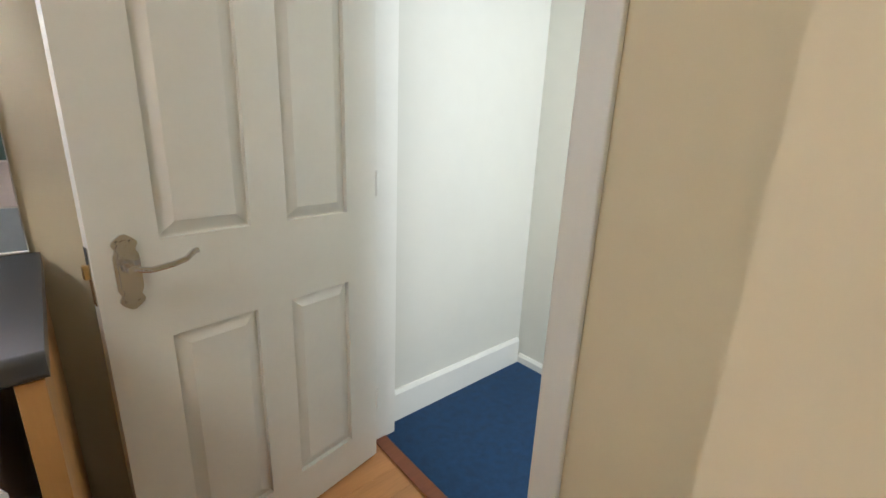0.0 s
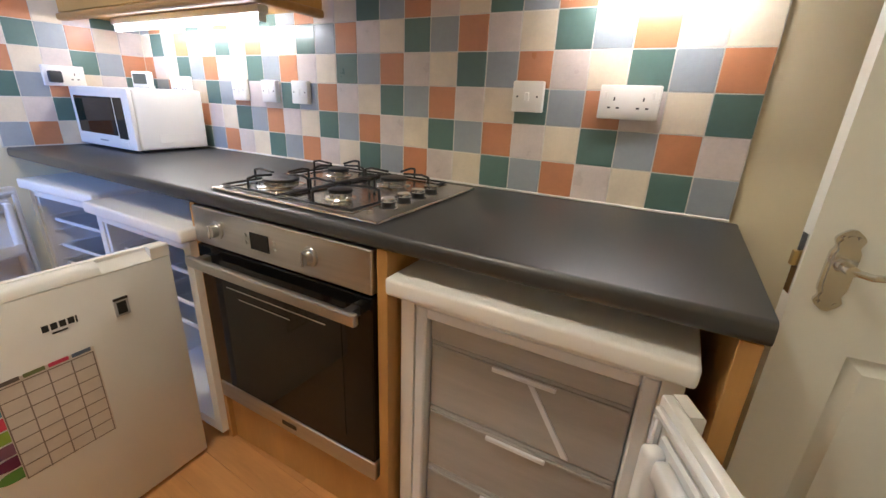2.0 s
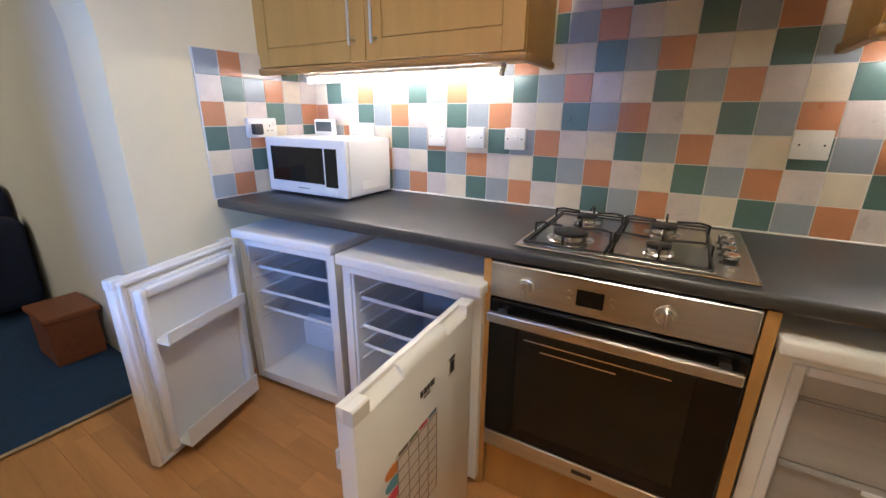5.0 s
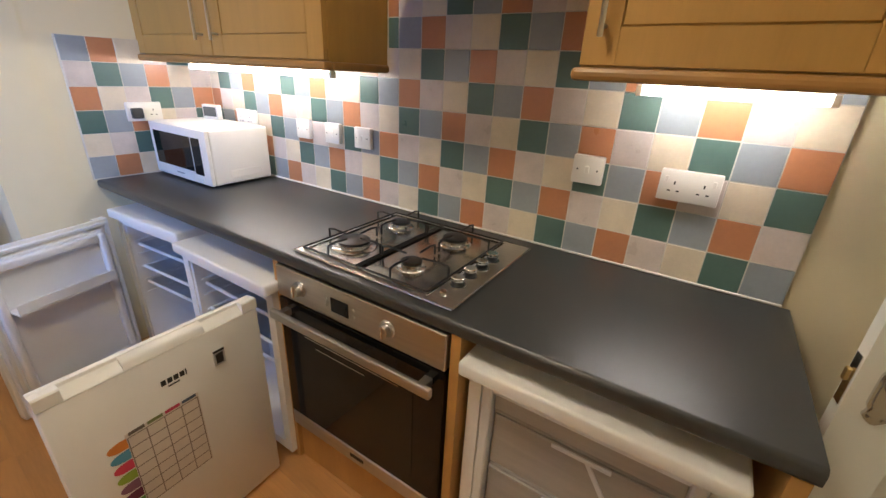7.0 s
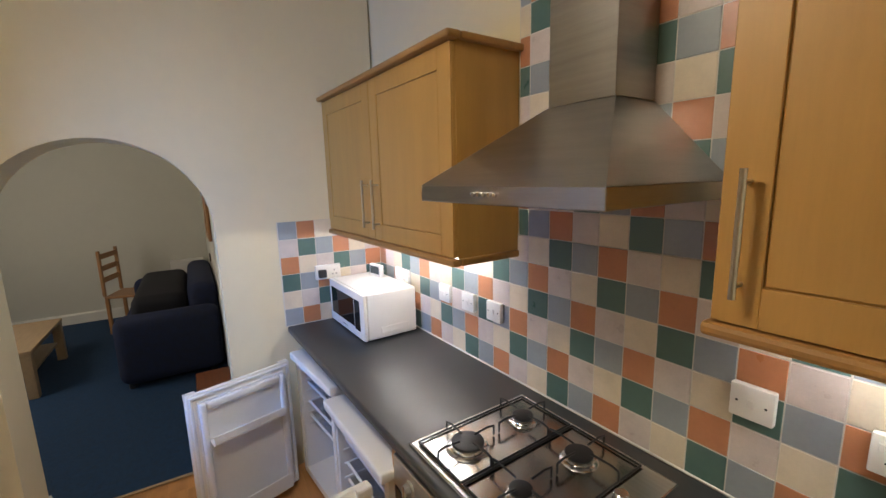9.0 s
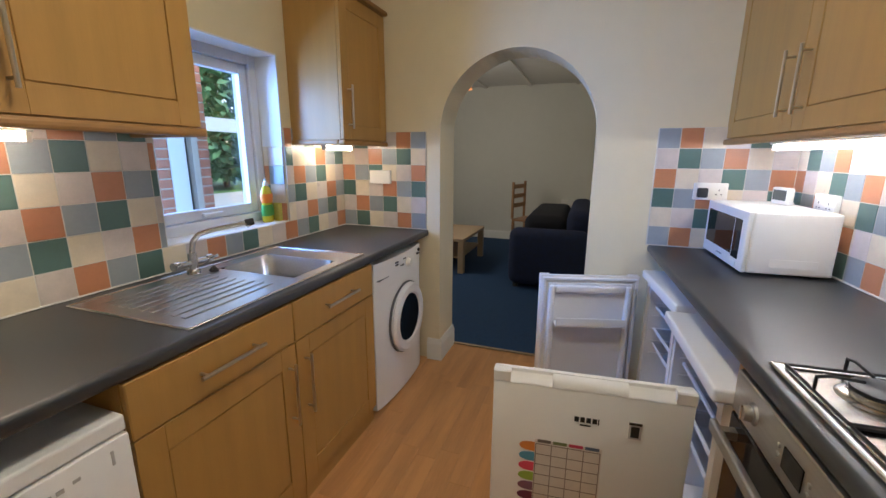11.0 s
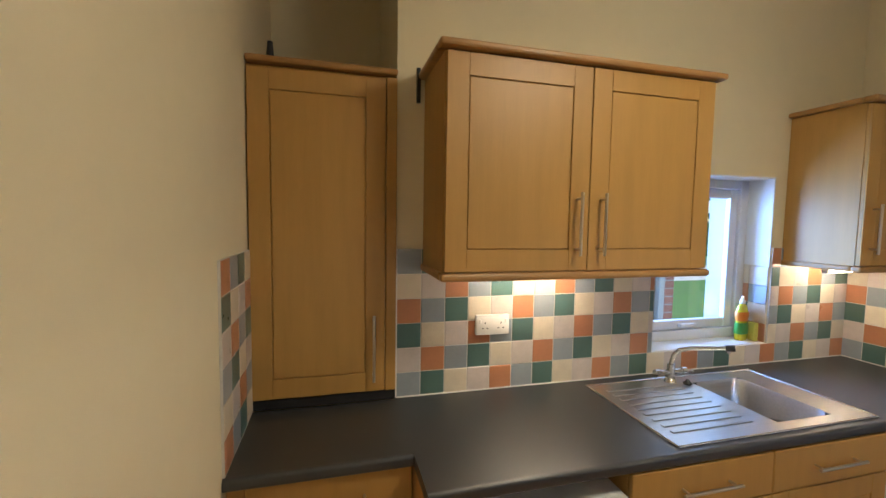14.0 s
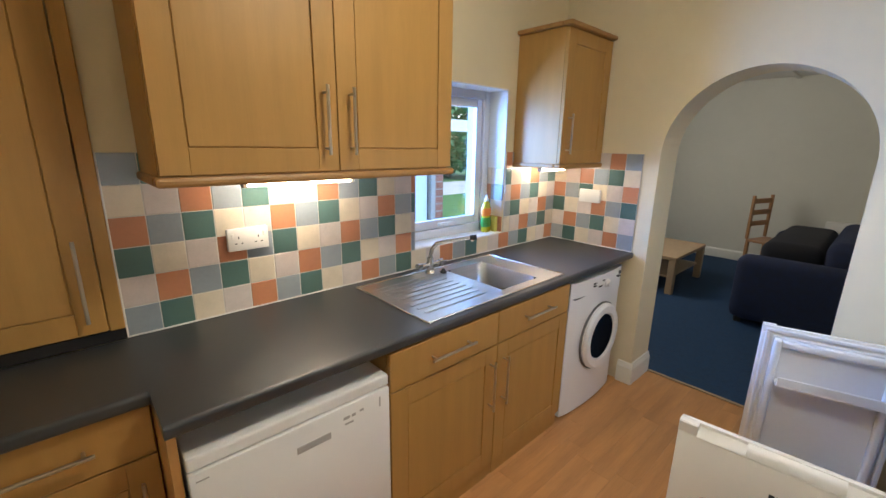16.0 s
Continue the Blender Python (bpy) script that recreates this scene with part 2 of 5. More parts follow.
bm = B()
prism(bm, [(1.030, 0), (1.115, 0)] + arch[2:-4] + [(2.015, 0), (2.228, 0), (2.228, CEIL), (1.030, CEIL)], "x", ARCH_X + 0.0002, ARCH_X + 0.003)
solid("wall_arch_face", bm, CREAM_WALL, "cream plaster face standing slightly proud round the arch", "wall", kind="structure")
WX0, WX1, WZ0, WZ1 = -0.53, 0.20, 1.010, 1.888
bm = B()
S0 = SINK_Y - 0.212
box(bm, ARCH_X, WX0, S0, SINK_Y, 0, CEIL)
box(bm, WX0, WX1, S0, SINK_Y, 0, WZ0)
box(bm, WX0, WX1, S0, SINK_Y, WZ1, CEIL)
box(bm, WX1, 1.452, S0, SINK_Y, 0, CEIL)
wall_south = solid("wall_south", bm, CREAM_WALL, "cream painted kitchen wall with a window recess", "wall", kind="structure")
bm = B()
box(bm, 1.30, EAST_X + 0.10, -0.35, -0.25, 0, CEIL)
box(bm, 1.352, 1.452, -0.25, S0, 0, CEIL)
wall_alcove = solid("wall_alcove", bm, CREAM_WALL, "cream painted back of the cupboard recess", "wall", kind="structure")
bm = B()
box(bm, EAST_X, EAST_X + 0.37, -0.25, 1.825, 0, CEIL)
wall_east = solid("wall_east", bm, CREAM_WALL, "cream painted wall beside the kitchen door", "wall", kind="structure")
DY0, DY1, DH = 2.222, 2.966, 2.02
bm = B()
box(bm, DOOR_X, DOOR_X + 0.11, 1.825, DY0 - 0.03, 0, CEIL)
box(bm, DOOR_X, DOOR_X + 0.11, DY0 - 0.03, DY1 + 0.03, DH + 0.03, CEIL)
box(bm, DOOR_X, DOOR_X + 0.11, DY1 + 0.03, 3.118, 0, CEIL)
wall_door = solid("wall_door", bm, CREAM_WALL, "cream painted wall round the kitchen doorway", "wall", kind="structure")
solid("ceiling", box(B(), ARCH_X - ARCH_T, 2.48, -0.35, 3.35, CEIL, CEIL + 0.1), CEILING, "white painted kitchen ceiling", "ceiling", kind="structure")

# hall beyond the door
bm = B()
box(bm, 2.48, 3.45, 3.035, 3.13, 0, CEIL)
box(bm, 3.36, 3.45, 0.55, 3.035, 0, CEIL)
box(bm, 2.37, 3.45, 0.45, 0.55, 0, CEIL)
solid("wall_hall", bm, PALE_WALL, "off-white painted hall walls", "wall", kind="structure")
solid("ceiling_hall", box(B(), 2.48, 3.45, 0.45, 3.13, CEIL, CEIL + 0.1), CEILING, "white hall ceiling", "ceiling", kind="structure")
solid("carpet_hall", box(B(), 2.43, 3.36, 0.55, 3.035, -0.05, 0.006), CARPET, "dark blue hall carpet", "carpet", kind="structure")
bm = B()
prism(bm, [(3.035, 0.0), (3.015, 0.0), (3.015, 0.135), (3.025, 0.15), (3.035, 0.15)], "x", 2.484, 3.342)
prism(bm, [(3.36, 0.0), (3.342, 0.0), (3.342, 0.040), (3.352, 0.055), (3.36, 0.055)], "y", 0.56, 3.015)
solid("baseboard_hall", bm, WHITE_GLOSS, "white gloss hall skirting board", "skirting board", kind="structure")
solid("threshold_strip", box(B(), 2.385, 2.44, DY0, DY1, 0.004, 0.012, 0.003), RED_WOOD, "dark metal threshold strip at the hall carpet", "threshold", kind="structure")

# living room beyond the arch
LX, LC = -5.46, 2.45
bm = B()
box(bm, LX - 0.1, LX, -0.65, 2.25, 0, LC)
box(bm, LX, ARCH_X - ARCH_T, 2.06, 2.25, 0, LC)
box(bm, LX, ARCH_X - ARCH_T, -0.65, -0.55, 0, LC)
box(bm, ARCH_X - ARCH_T, ARCH_X - ARCH_T + 0.1, -0.65, 0.15, 0, LC)
solid("wall_living_room", bm, PALE_WALL, "off-white painted living room walls", "wall", kind="structure")
bm = B()
box(bm, LX - 0.1, ARCH_X - ARCH_T, -0.65, 2.25, LC, LC + 0.1)
for k in range(4):
    box(bm, LX, ARCH_X - ARCH_T, -0.4 + 0.7 * k, -0.35 + 0.7 * k, LC - 0.025, LC)
solid("ceiling_living_room", bm, CEILING, "pale grey panelled living room ceiling", "ceiling", kind="structure")
solid("carpet_living_room", box(B(), LX, -1.375, -0.55, 2.06, -0.05, 0.006), CARPET, "navy blue living room carpet", "carpet", kind="structure")
bm = B()
prism(bm, [(LX, 0.0), (LX + 0.018, 0.0), (LX + 0.018, 0.12), (LX + 0.008, 0.14), (LX, 0.14)], "y", -0.54, 2.05)
solid("baseboard_living_room", bm, WHITE_GLOSS, "white skirting board of the living room", "skirting board", kind="structure")
solid("carpet_bar", box(B(), -1.385, -1.362, 1.115, 2.015, 0.002, 0.011, 0.003), OAK, "pale wooden strip between laminate and carpet", "threshold", kind="structure")


def skirt(name, a, b, n, label):
    """Skirting from a to b on a wall whose face looks along n."""
    a, b = Vector((*a, 0)), Vector((*b, 0))
    d = (b - a).normalized()
    m = Matrix((( d.x, n[0], 0, a.x), (d.y, n[1], 0, a.y), (0, 0, 1, 0), (0, 0, 0, 1)))
    bm = prism(B(), [(0, 0), (0.02, 0), (0.02, 0.115), (0.012, 0.135), (0.009, 0.15), (0, 0.15)], "x", 0, (b - a).length)
    bm.transform(m)
    return solid(name, bm, WHITE_GLOSS, label, "skirting board", kind="structure")


skirt("baseboard_arch", (ARCH_X + 0.003, 1.03), (ARCH_X + 0.003, 1.135), (1, 0), "cream skirting board beside the archway")
skirt("baseboard_arch_jamb", (ARCH_X, 1.115), (ARCH_X - ARCH_T, 1.115), (0, 1), "cream skirting board in the archway")
skirt("baseboard_arch_far", (ARCH_X + 0.003, 1.995), (ARCH_X + 0.003, 2.30), (1, 0), "cream skirting board beside the archway")
skirt("baseboard_arch_far_jamb", (ARCH_X, 2.015), (ARCH_X - ARCH_T, 2.015), (0, -1), "cream skirting board in the archway")
skirt("baseboard_east", (EAST_X, 0.84), (EAST_X, 1.825), (-1, 0), "cream skirting board by the heater")

# door lining and the open six-panel door
bm = B()
box(bm, DOOR_X + 0.0005, DOOR_X + 0.114, DY0 - 0.0295, DY0, 0, DH + 0.03)
box(bm, DOOR_X + 0.0005, DOOR_X + 0.114, DY1, DY1 + 0.0295, 0, DH + 0.03)
box(bm, DOOR_X + 0.0005, DOOR_X + 0.114, DY0, DY1, DH, DH + 0.03)
box(bm, DOOR_X + 0.045, DOOR_X + 0.075, DY0, DY0 + 0.012, 0, DH)
frame_ob = thing("door_frame", "white painted kitchen door lining with architrave", "door frame", kind="structure")
part("lining", bm, WHITE_GLOSS, frame_ob)
for y0, y1, s in ((DY0 - 0.085, DY0 - 0.01, 0), (DY1 + 0.01, DY1 + 0.085, 1)):
    bm = box(B(), DOOR_X - 0.018, DOOR_X - 0.0002, y0, y1, 0, DH + 0.09, 0.005, 2)
    part("architrave", bm, WHITE_GLOSS, frame_ob)
part("strike_plate", box(B(), DOOR_X + 0.012, DOOR_X + 0.034, DY0, DY0 + 0.002, 0.90, 0.98), CHROME, frame_ob, "small steel strike plate")


def panel_door(w, h, t):
    """Six-panel moulded leaf from x 0 (hinge) to w, front at y 0, back at t."""
    bm = B()
    box(bm, 0, w, 0.015, t - 0.015, 0, h)
    st, mid = 0.118, 0.098
    rails = [(0, 0.14), (0.735, 0.960), (1.60, 1.70), (h - 0.11, h)]
    pw = (w - 2 * st - mid) / 2
    for y0, y1, sgn in ((0, 0.015, -1), (t - 0.015, t, 1)):
        for x0 in (0, st + pw, w - st):
            box(bm, x0, x0 + (mid if x0 == st + pw else st), y0, y1, 0, h)
        for z0, z1 in rails:
            for x0 in (st, st + pw + mid):
                box(bm, x0, x0 + pw, y0, y1, z0, z1)
        face, deep = (0.002, 0.0152) if sgn < 0 else (t - 0.002, t - 0.0152)
        for (_, z0), (z1, _) in zip(rails, rails[1:]):
            for x0 in (st, st + pw + mid):
                a = [bm.verts.new((x, deep, z)) for x, z in ((x0 + 0.004, z0 + 0.004), (x0 + pw - 0.004, z0 + 0.004), (x0 + pw - 0.004, z1 - 0.004), (x0 + 0.004, z1 - 0.004))]
                c = [bm.verts.new((x, face, z)) for x, z in ((x0 + 0.034, z0 + 0.034), (x0 + pw - 0.034, z0 + 0.034), (x0 + pw - 0.034, z1 - 0.034), (x0 + 0.034, z1 - 0.034))]
                bm.faces.new(c)
                for k in range(4):
                    bm.faces.new((a[k], a[(k + 1) % 4], c[(k + 1) % 4], c[k]))
    return bm


leaf_angle = math.degrees(math.atan2(2.795 - 2.935, 1.628 - 2.352))
door_1 = thing("door_1", "white six-panel kitchen door standing open", "door", pose(2.352, 2.940, 0.008, 0, 0, leaf_angle), kind="structure")
DW = 0.735
part("leaf", panel_door(DW, 1.985, 0.036), WHITE_GLOSS, door_1)
# after the turn the leaf's +y side faces the room
def scroll_half(k):
    """Half width of the scrolled plate at k from 0 (foot) to 1 (top)."""
    end = min(1.0, math.sin(math.pi * min(k, 1 - k) / 0.26) if min(k, 1 - k) < 0.13 else 1.0)
    return 0.004 + 0.0185 * end - 0.005 * math.exp(-((k - 0.80) / 0.05) ** 2) - 0.005 * math.exp(-((k - 0.20) / 0.05) ** 2)


plate_side = [(scroll_half(k / 36), 0.822 + 0.158 * k / 36) for k in range(37)]
bm = prism(B(), [(DW - 0.055 + x, z) for x, z in plate_side] + [(DW - 0.055 - x, z) for x, z in plate_side[::-1]], "y", 0.0361, 0.0425)
prism(bm, [(DW - 0.055 + x * 0.72, 0.901 + (z - 0.901) * 0.86) for x, z in plate_side] + [(DW - 0.055 - x * 0.72, 0.901 + (z - 0.901) * 0.86) for x, z in plate_side[::-1]], "y", 0.0424, 0.0455)
part("handle_plate", bm, CHROME, door_1, "scrolled chrome lever handle plate", True)
bm = B()
rod(bm, (DW - 0.055, 0.036, 0.915), (DW - 0.055, 0.056, 0.915), 0.016, 18, 0.011)
rod(bm, (DW - 0.055, 0.056, 0.915), (DW - 0.055, 0.082, 0.915), 0.010, 14)
pipe(bm, [(DW - 0.055, 0.076, 0.915), (DW - 0.085, 0.080, 0.909), (DW - 0.125, 0.080, 0.913), (DW - 0.152, 0.079, 0.920), (DW - 0.166, 0.078, 0.932), (DW - 0.176, 0.077, 0.934)], 0.0065, 10)
part("lever", bm, CHROME, door_1, "curved chrome lever", True)
bm = B()
for z in (0.838, 0.965):
    for x in (-0.011, 0.011):
        rod(bm, (DW - 0.055 + x, 0.040, z), (DW - 0.055 + x, 0.0475, z), 0.0035, 8)
part("screws", bm, CHROME, door_1)
part("latch_plate", box(B(), DW, DW + 0.002, 0.006, 0.030, 0.84, 0.96), CHROME, door_1, "steel latch face plate")
part("latch_bolt", box(B(), DW + 0.002, DW + 0.012, 0.012, 0.024, 0.895, 0.925, 0.002), BRASS, door_1, "brass latch bolt")
for z in (0.2, 1.0, 1.78):
    part("hinge", rod(B(), (-0.004, 0.036, z), (-0.004, 0.036, z + 0.08), 0.006, 10), WHITE_GLOSS, door_1)

# ---- floor ----
floor = solid("floor", box(B(), ARCH_X - ARCH_T, 2.43, -0.25, 3.20, -0.08, -0.004), LAMINATE, "beech-effect laminate kitchen floor", "floor", kind="structure")

# ---- worktops ----
def bullnose(y0, y1, z0, z1, r=0.012):
    """Section with a rounded front at y0 towards the room (lower y)."""
    f = [(y0 + r - r * math.sin(a), z1 - r + r * math.cos(a)) for a in [k * math.pi / 8 for k in range(5)]]
    g = [(y0 + r - r * math.cos(a), z0 + r - r * math.sin(a)) for a in [k * math.pi / 8 for k in range(5)]]
    return [(y1, z0), (y1, z1)] + f + g


wt = solid("worktop", prism(B(), bullnose(-0.608, -0.008, TOP - 0.040, TOP), "x", -2.664, 0.018), WORKTOP, "charcoal laminate worktop along the cooker wall", "worktop", HOB, smooth=True)
bm = B()
SB = (-0.18, 0.10, 0.560, 0.945)  # bowl cut-out
def wtbox(x0, x1, y0, y1, bv=False):
    box(bm, x0, x1, y0, y1, TOP - 0.040, TOP)
wtbox(-1.100, SB[0], SINK_Y + 0.008, 1.012)
wtbox(SB[1], 1.452, SINK_Y + 0.008, 1.012)
wtbox(SB[0], SB[1], SINK_Y + 0.008, SB[2])
wtbox(SB[0], SB[1], SB[3], 1.012)
prism(bm, [(1.012, TOP - 0.040), (1.012, TOP)] + [(1.024 + 0.012 * math.sin(a), TOP - 0.012 + 0.012 * math.cos(a)) for a in [k * math.pi / 8 for k in range(5)]] + [(1.024 + 0.012 * math.cos(a), TOP - 0.028 - 0.012 * math.sin(a)) for a in [k * math.pi / 8 for k in range(5)]], "x", -1.100, 1.452)
box(bm, 1.452, 1.998, 0.425, 0.820, TOP - 0.040, TOP)
prism(bm, [(0.820, TOP - 0.040), (0.820, TOP)] + [(0.832 + 0.012 * math.sin(a), TOP - 0.012 + 0.012 * math.cos(a)) for a in [k * math.pi / 8 for k in range(5)]] + [(0.832 + 0.012 * math.cos(a), TOP - 0.028 - 0.012 * math.sin(a)) for a in [k * math.pi / 8 for k in range(5)]], "x", 1.452, 1.998)
solid("worktop", bm, WORKTOP, "charcoal laminate worktop along the sink wall, stepped in at the recess", "worktop")

# ---- cabinet doors ----


def shaker(x0, x1, z0, z1, parent, name, t=0.020):
    """Door with a routed frame line; back at y 0, face towards -y."""
    st = min(0.075, (x1 - x0) * 0.2)
    if z1 - z0 < 0.25:
        return part(name, box(B(), x0, x1, -t, 0, z0, z1, 0.003), WOOD, parent)
    d = part(name, box(B(), x0, x1, -t * 0.6, 0, z0, z1), WOOD, parent)
    for n, a, b, c, e in (("stile", x0, x0 + st, z0, z1), ("stile", x1 - st, x1, z0, z1), ("rail", x0 + st, x1 - st, z0, z0 + st), ("rail", x0 + st, x1 - st, z1 - st, z1)):
        part(n, box(B(), a, b, -t, -t * 0.6, c, e, 0.0015), WOOD, d)
    part("panel", box(B(), x0 + st + 0.003, x1 - st - 0.003, -t * 0.88, -t * 0.6, z0 + st + 0.003, z1 - st - 0.003, 0.002), WOOD, d)
    return d


def bar(p0, p1, out=0.032):
    """Bar handle between p0 and p1 on a face looking to -y."""
    bm = B()
    a, b = Vector(p0), Vector(p1)
    o = Vector((0, -out, 0))
    d = (b - a).normalized()
    rod(bm, a + o - d * 0.022, b + o + d * 0.022, 0.0058, 10)
    rod(bm, a, a + o, 0.0045, 8)
    rod(bm, b, b + o, 0.0045, 8)
    return bm


FRONT = Matrix.Rotation(math.pi, 4, "Z")  # for units that face +y


def unit_door(parent, x0, x1, z0, z1, y, handle, name="door"):
    d = shaker(x0, x1, z0, z1, parent, name)
    d.location = (0, y, 0)
    if handle:
        h = part("handle", bar(*handle), HANDLE, d, "slim brushed metal bar handle", True)
        h.location = (0, -0.020, 0)
    return d


def edge_mould(x0, x1, depth, z, h, out, left=True, right=True):
    """Rounded cornice or pelmet round the front and sides of a wall unit (front at -depth)."""
    bm = B()
    a, b = x0 - (out if left else 0), x1 + (out if right else 0)
    box(bm, a, b, -depth - out, -depth + 0.03, z, z + h, h * 0.35, 2)
    if left:
        box(bm, a, x0 + 0.02, -depth + 0.03, -0.002, z, z + h, h * 0.3, 2)
    if right:
        box(bm, x1 - 0.02, b, -depth + 0.03, -0.002, z, z + h, h * 0.3, 2)
    return bm


def wall_unit(m, w, z0, z1, depth, doors, hx, label, left=True, right=True, hlow=0.06):
    """Wall unit from x 0 to w, back at y 0, doors: list of (x0, x1), hx: x of each handle."""
    c = thing("wall_cabinet", label, "cabinet", m)
    t = 0.018
    d = depth - 0.022
    part("side", box(B(), 0, t, -d, -0.002, z0, z1), WOOD, c)
    part("side", box(B(), w - t, w, -d, -0.002, z0, z1), WOOD, c)
    part("base_board", box(B(), t, w - t, -d, -0.002, z0, z0 + t), WOOD, c)
    part("top_board", box(B(), t, w - t, -d, -0.002, z1 - t, z1), WOOD, c)
    part("back_board", box(B(), t, w - t, -0.012, -0.002, z0 + t, z1 - t), WOOD, c)
    for (a, b), h in zip(doors, hx):
        unit_door(c, a + 0.002, b - 0.002, z0 + 0.004, z1 - 0.004, -d - 0.001, ((h, 0, z0 + hlow + 0.02), (h, 0, z0 + hlow + 0.20)))
    part("cornice", edge_mould(0, w, depth, z1, 0.024, 0.028, left, right), TRIM_WOOD, c, "rounded darker cornice strip")
    part("pelmet", edge_mould(0, w, depth, z0 - 0.028, 0.028, 0.012, left, right), TRIM_WOOD, c, "rounded light pelmet")
    return c


def tube_light(m, length, material, label):
    """Slim under-cabinet tube, hanging below z 0."""
    c = thing("under_cabinet_light", label, "light", m, "under-cabinet lights")
    part("housing", box(B(), -length / 2 - 0.02, length / 2 + 0.02, -0.022, 0.022, -0.028, 0, 0.004), PLASTIC, c)
    part("tube", rod(B(), (-length / 2, 0, -0.041), (length / 2, 0, -0.041), 0.012, 14), material, c, "glowing fluorescent tube", True)
    for s in (-1, 1):
        part("end_cap", box(B(), s * (length / 2 + 0.008) - 0.008, s * (length / 2 + 0.008) + 0.008, -0.014, 0.014, -0.055, -0.0285, 0.003), PLASTIC, c)


ZB, ZT = 1.462, 2.19
wall_unit(H(-2.660), 1.278, ZB, ZT, 0.315, [(0, 0.639), (0.639, 1.278)], [0.585, 0.693], "beech-effect double wall cabinet beside the cooker hood", left=False)
wall_unit(H(-0.560), 0.556, ZB + 0.008, ZT + 0.06, 0.315, [(0.0, 0.556)], [0.045], "beech-effect wall cabinet with one tall door", right=True)
tube_light(H(-2.015, -0.155, ZB - 0.001), 0.97, TUBE, "white under-cabinet tube light above the microwave")
tube_light(H(-0.262, -0.13, ZB + 0.007), 0.36, TUBE, "white under-cabinet tube light above the sockets")
S = lambda x, y=SINK_Y, z=0: Matrix.Translation((x, y, z)) @ FRONT
wall_unit(S(1.342), 1.078, ZB, ZT, 0.34, [(0, 0.539), (0.539, 1.078)], [0.490, 0.588], "beech-effect double wall cabinet beside the window")
wall_unit(S(-0.602), 0.496, ZB - 0.004, ZT, 0.34, [(0, 0.496)], [0.055], "narrow beech-effect wall cabinet in the corner", right=False)
tube_light(S(0.87, SINK_Y + 0.17, ZB - 0.001), 0.40, TUBE_WARM, "warm under-cabinet tube light over the worktop")
tube_light(S(-0.83, SINK_Y + 0.15, ZB - 0.005), 0.26, TUBE_WARM, "short warm under-cabinet tube light in the corner")

# base units under the sink
def base_unit(m, w, depth, label, hand_x, z0=0.0, ztop=TOP - 0.042, drawer=0.155, w2=None):
    c = thing("base_cabinet", label, "cabinet", m)
    d = depth - 0.022
    t = 0.018
    part("side", box(B(), 0, t, -d, -0.02, 0.0, ztop), WOOD, c)
    part("side", box(B(), w - t, w, -d, -0.02, 0.0, ztop), WOOD, c)
    part("base_board", box(B(), t, w - t, -d + 0.03, -0.02, 0.10, 0.118), WOOD, c)
    part("back_board", box(B(), t, w - t, -0.03, -0.02, 0.118, ztop), WOOD, c)
    part("plinth", box(B(), t, w - t, -d - 0.004, -d + 0.014, 0, 0.088), WOOD, c, "beech-effect plinth board")
    unit_door(c, 0.002, w - 0.002, ztop - drawer, ztop - 0.003, -d - 0.001, ((w / 2 - 0.095, 0, ztop - drawer / 2), (w / 2 + 0.095, 0, ztop - drawer / 2)), "drawer_front")
    unit_door(c, 0.002, w - 0.002, 0.09, ztop - drawer - 0.004, -d - 0.001, ((hand_x, 0, ztop - drawer - 0.285), (hand_x, 0, ztop - drawer - 0.085)))
    return c


base_unit(S(0.803), 0.580, 0.622, "beech-effect base cabinet with drawer under the sink drainer", 0.535)
base_unit(S(0.223), 0.580, 0.622, "beech-effect base cabinet with drawer under the sink bowl", 0.045)
base_unit(S(1.945), 0.492, 0.412, "beech-effect base cabinet with drawer in the recess", 0.445)
solid("filler_panel", box(B(), 1.947, 1.998, 0.45, 0.802, 0, TOP - 0.041, 0.002), WOOD_EDGE, "narrow beech-effect filler strip beside the wall", "panel")
solid("end_panel", box(B(), 1.428, 1.450, 0.43, 1.018, 0, TOP - 0.041, 0.001), WOOD_EDGE, "beech-effect end panel beside the dishwasher", "panel")

# tall boiler cupboard set into the recess
bc = thing("boiler_cupboard", "tall beech-effect boiler cupboard standing in the wall recess", "cupboard", S(1.998))
bm = B()
box(bm, 0, 0.018, 0.0, 0.45, 0.945, 2.19)
box(bm, 0.524, 0.542, 0.0, 0.45, 0.945, 2.19)
box(bm, 0.018, 0.524, 0.0, 0.45, 0.945, 0.963)
box(bm, 0.018, 0.524, 0.0, 0.45, 2.172, 2.19)
part("carcass", bm, WOOD, bc)
unit_door(bc, 0.004, 0.500, 0.950, 2.176, -0.001, ((0.455, 0, 1.02), (0.455, 0, 1.24)))
part("side_trim", box(B(), 0.503, 0.545, -0.018, -0.001, 0.945, 2.186, 0.004, 2), WOOD, bc)
part("cornice", box(B(), -0.0, 0.546, -0.034, 0.03, 2.192, 2.216, 0.008, 2), TRIM_WOOD, bc, "rounded cornice strip")
part("base_strip", box(B(), 0.0, 0.545, -0.010, 0.004, TOP + 0.001, 0.944), DARK_GAP, bc, "black strip under the cupboard door")
solid("boiler_pipe", rod(B(), (1.925, 0.34, 2.217), (1.925, 0.34, 2.30), 0.016, 12, 0.010), DARK, "dark stub of pipe on top of the cupboard", "pipe")
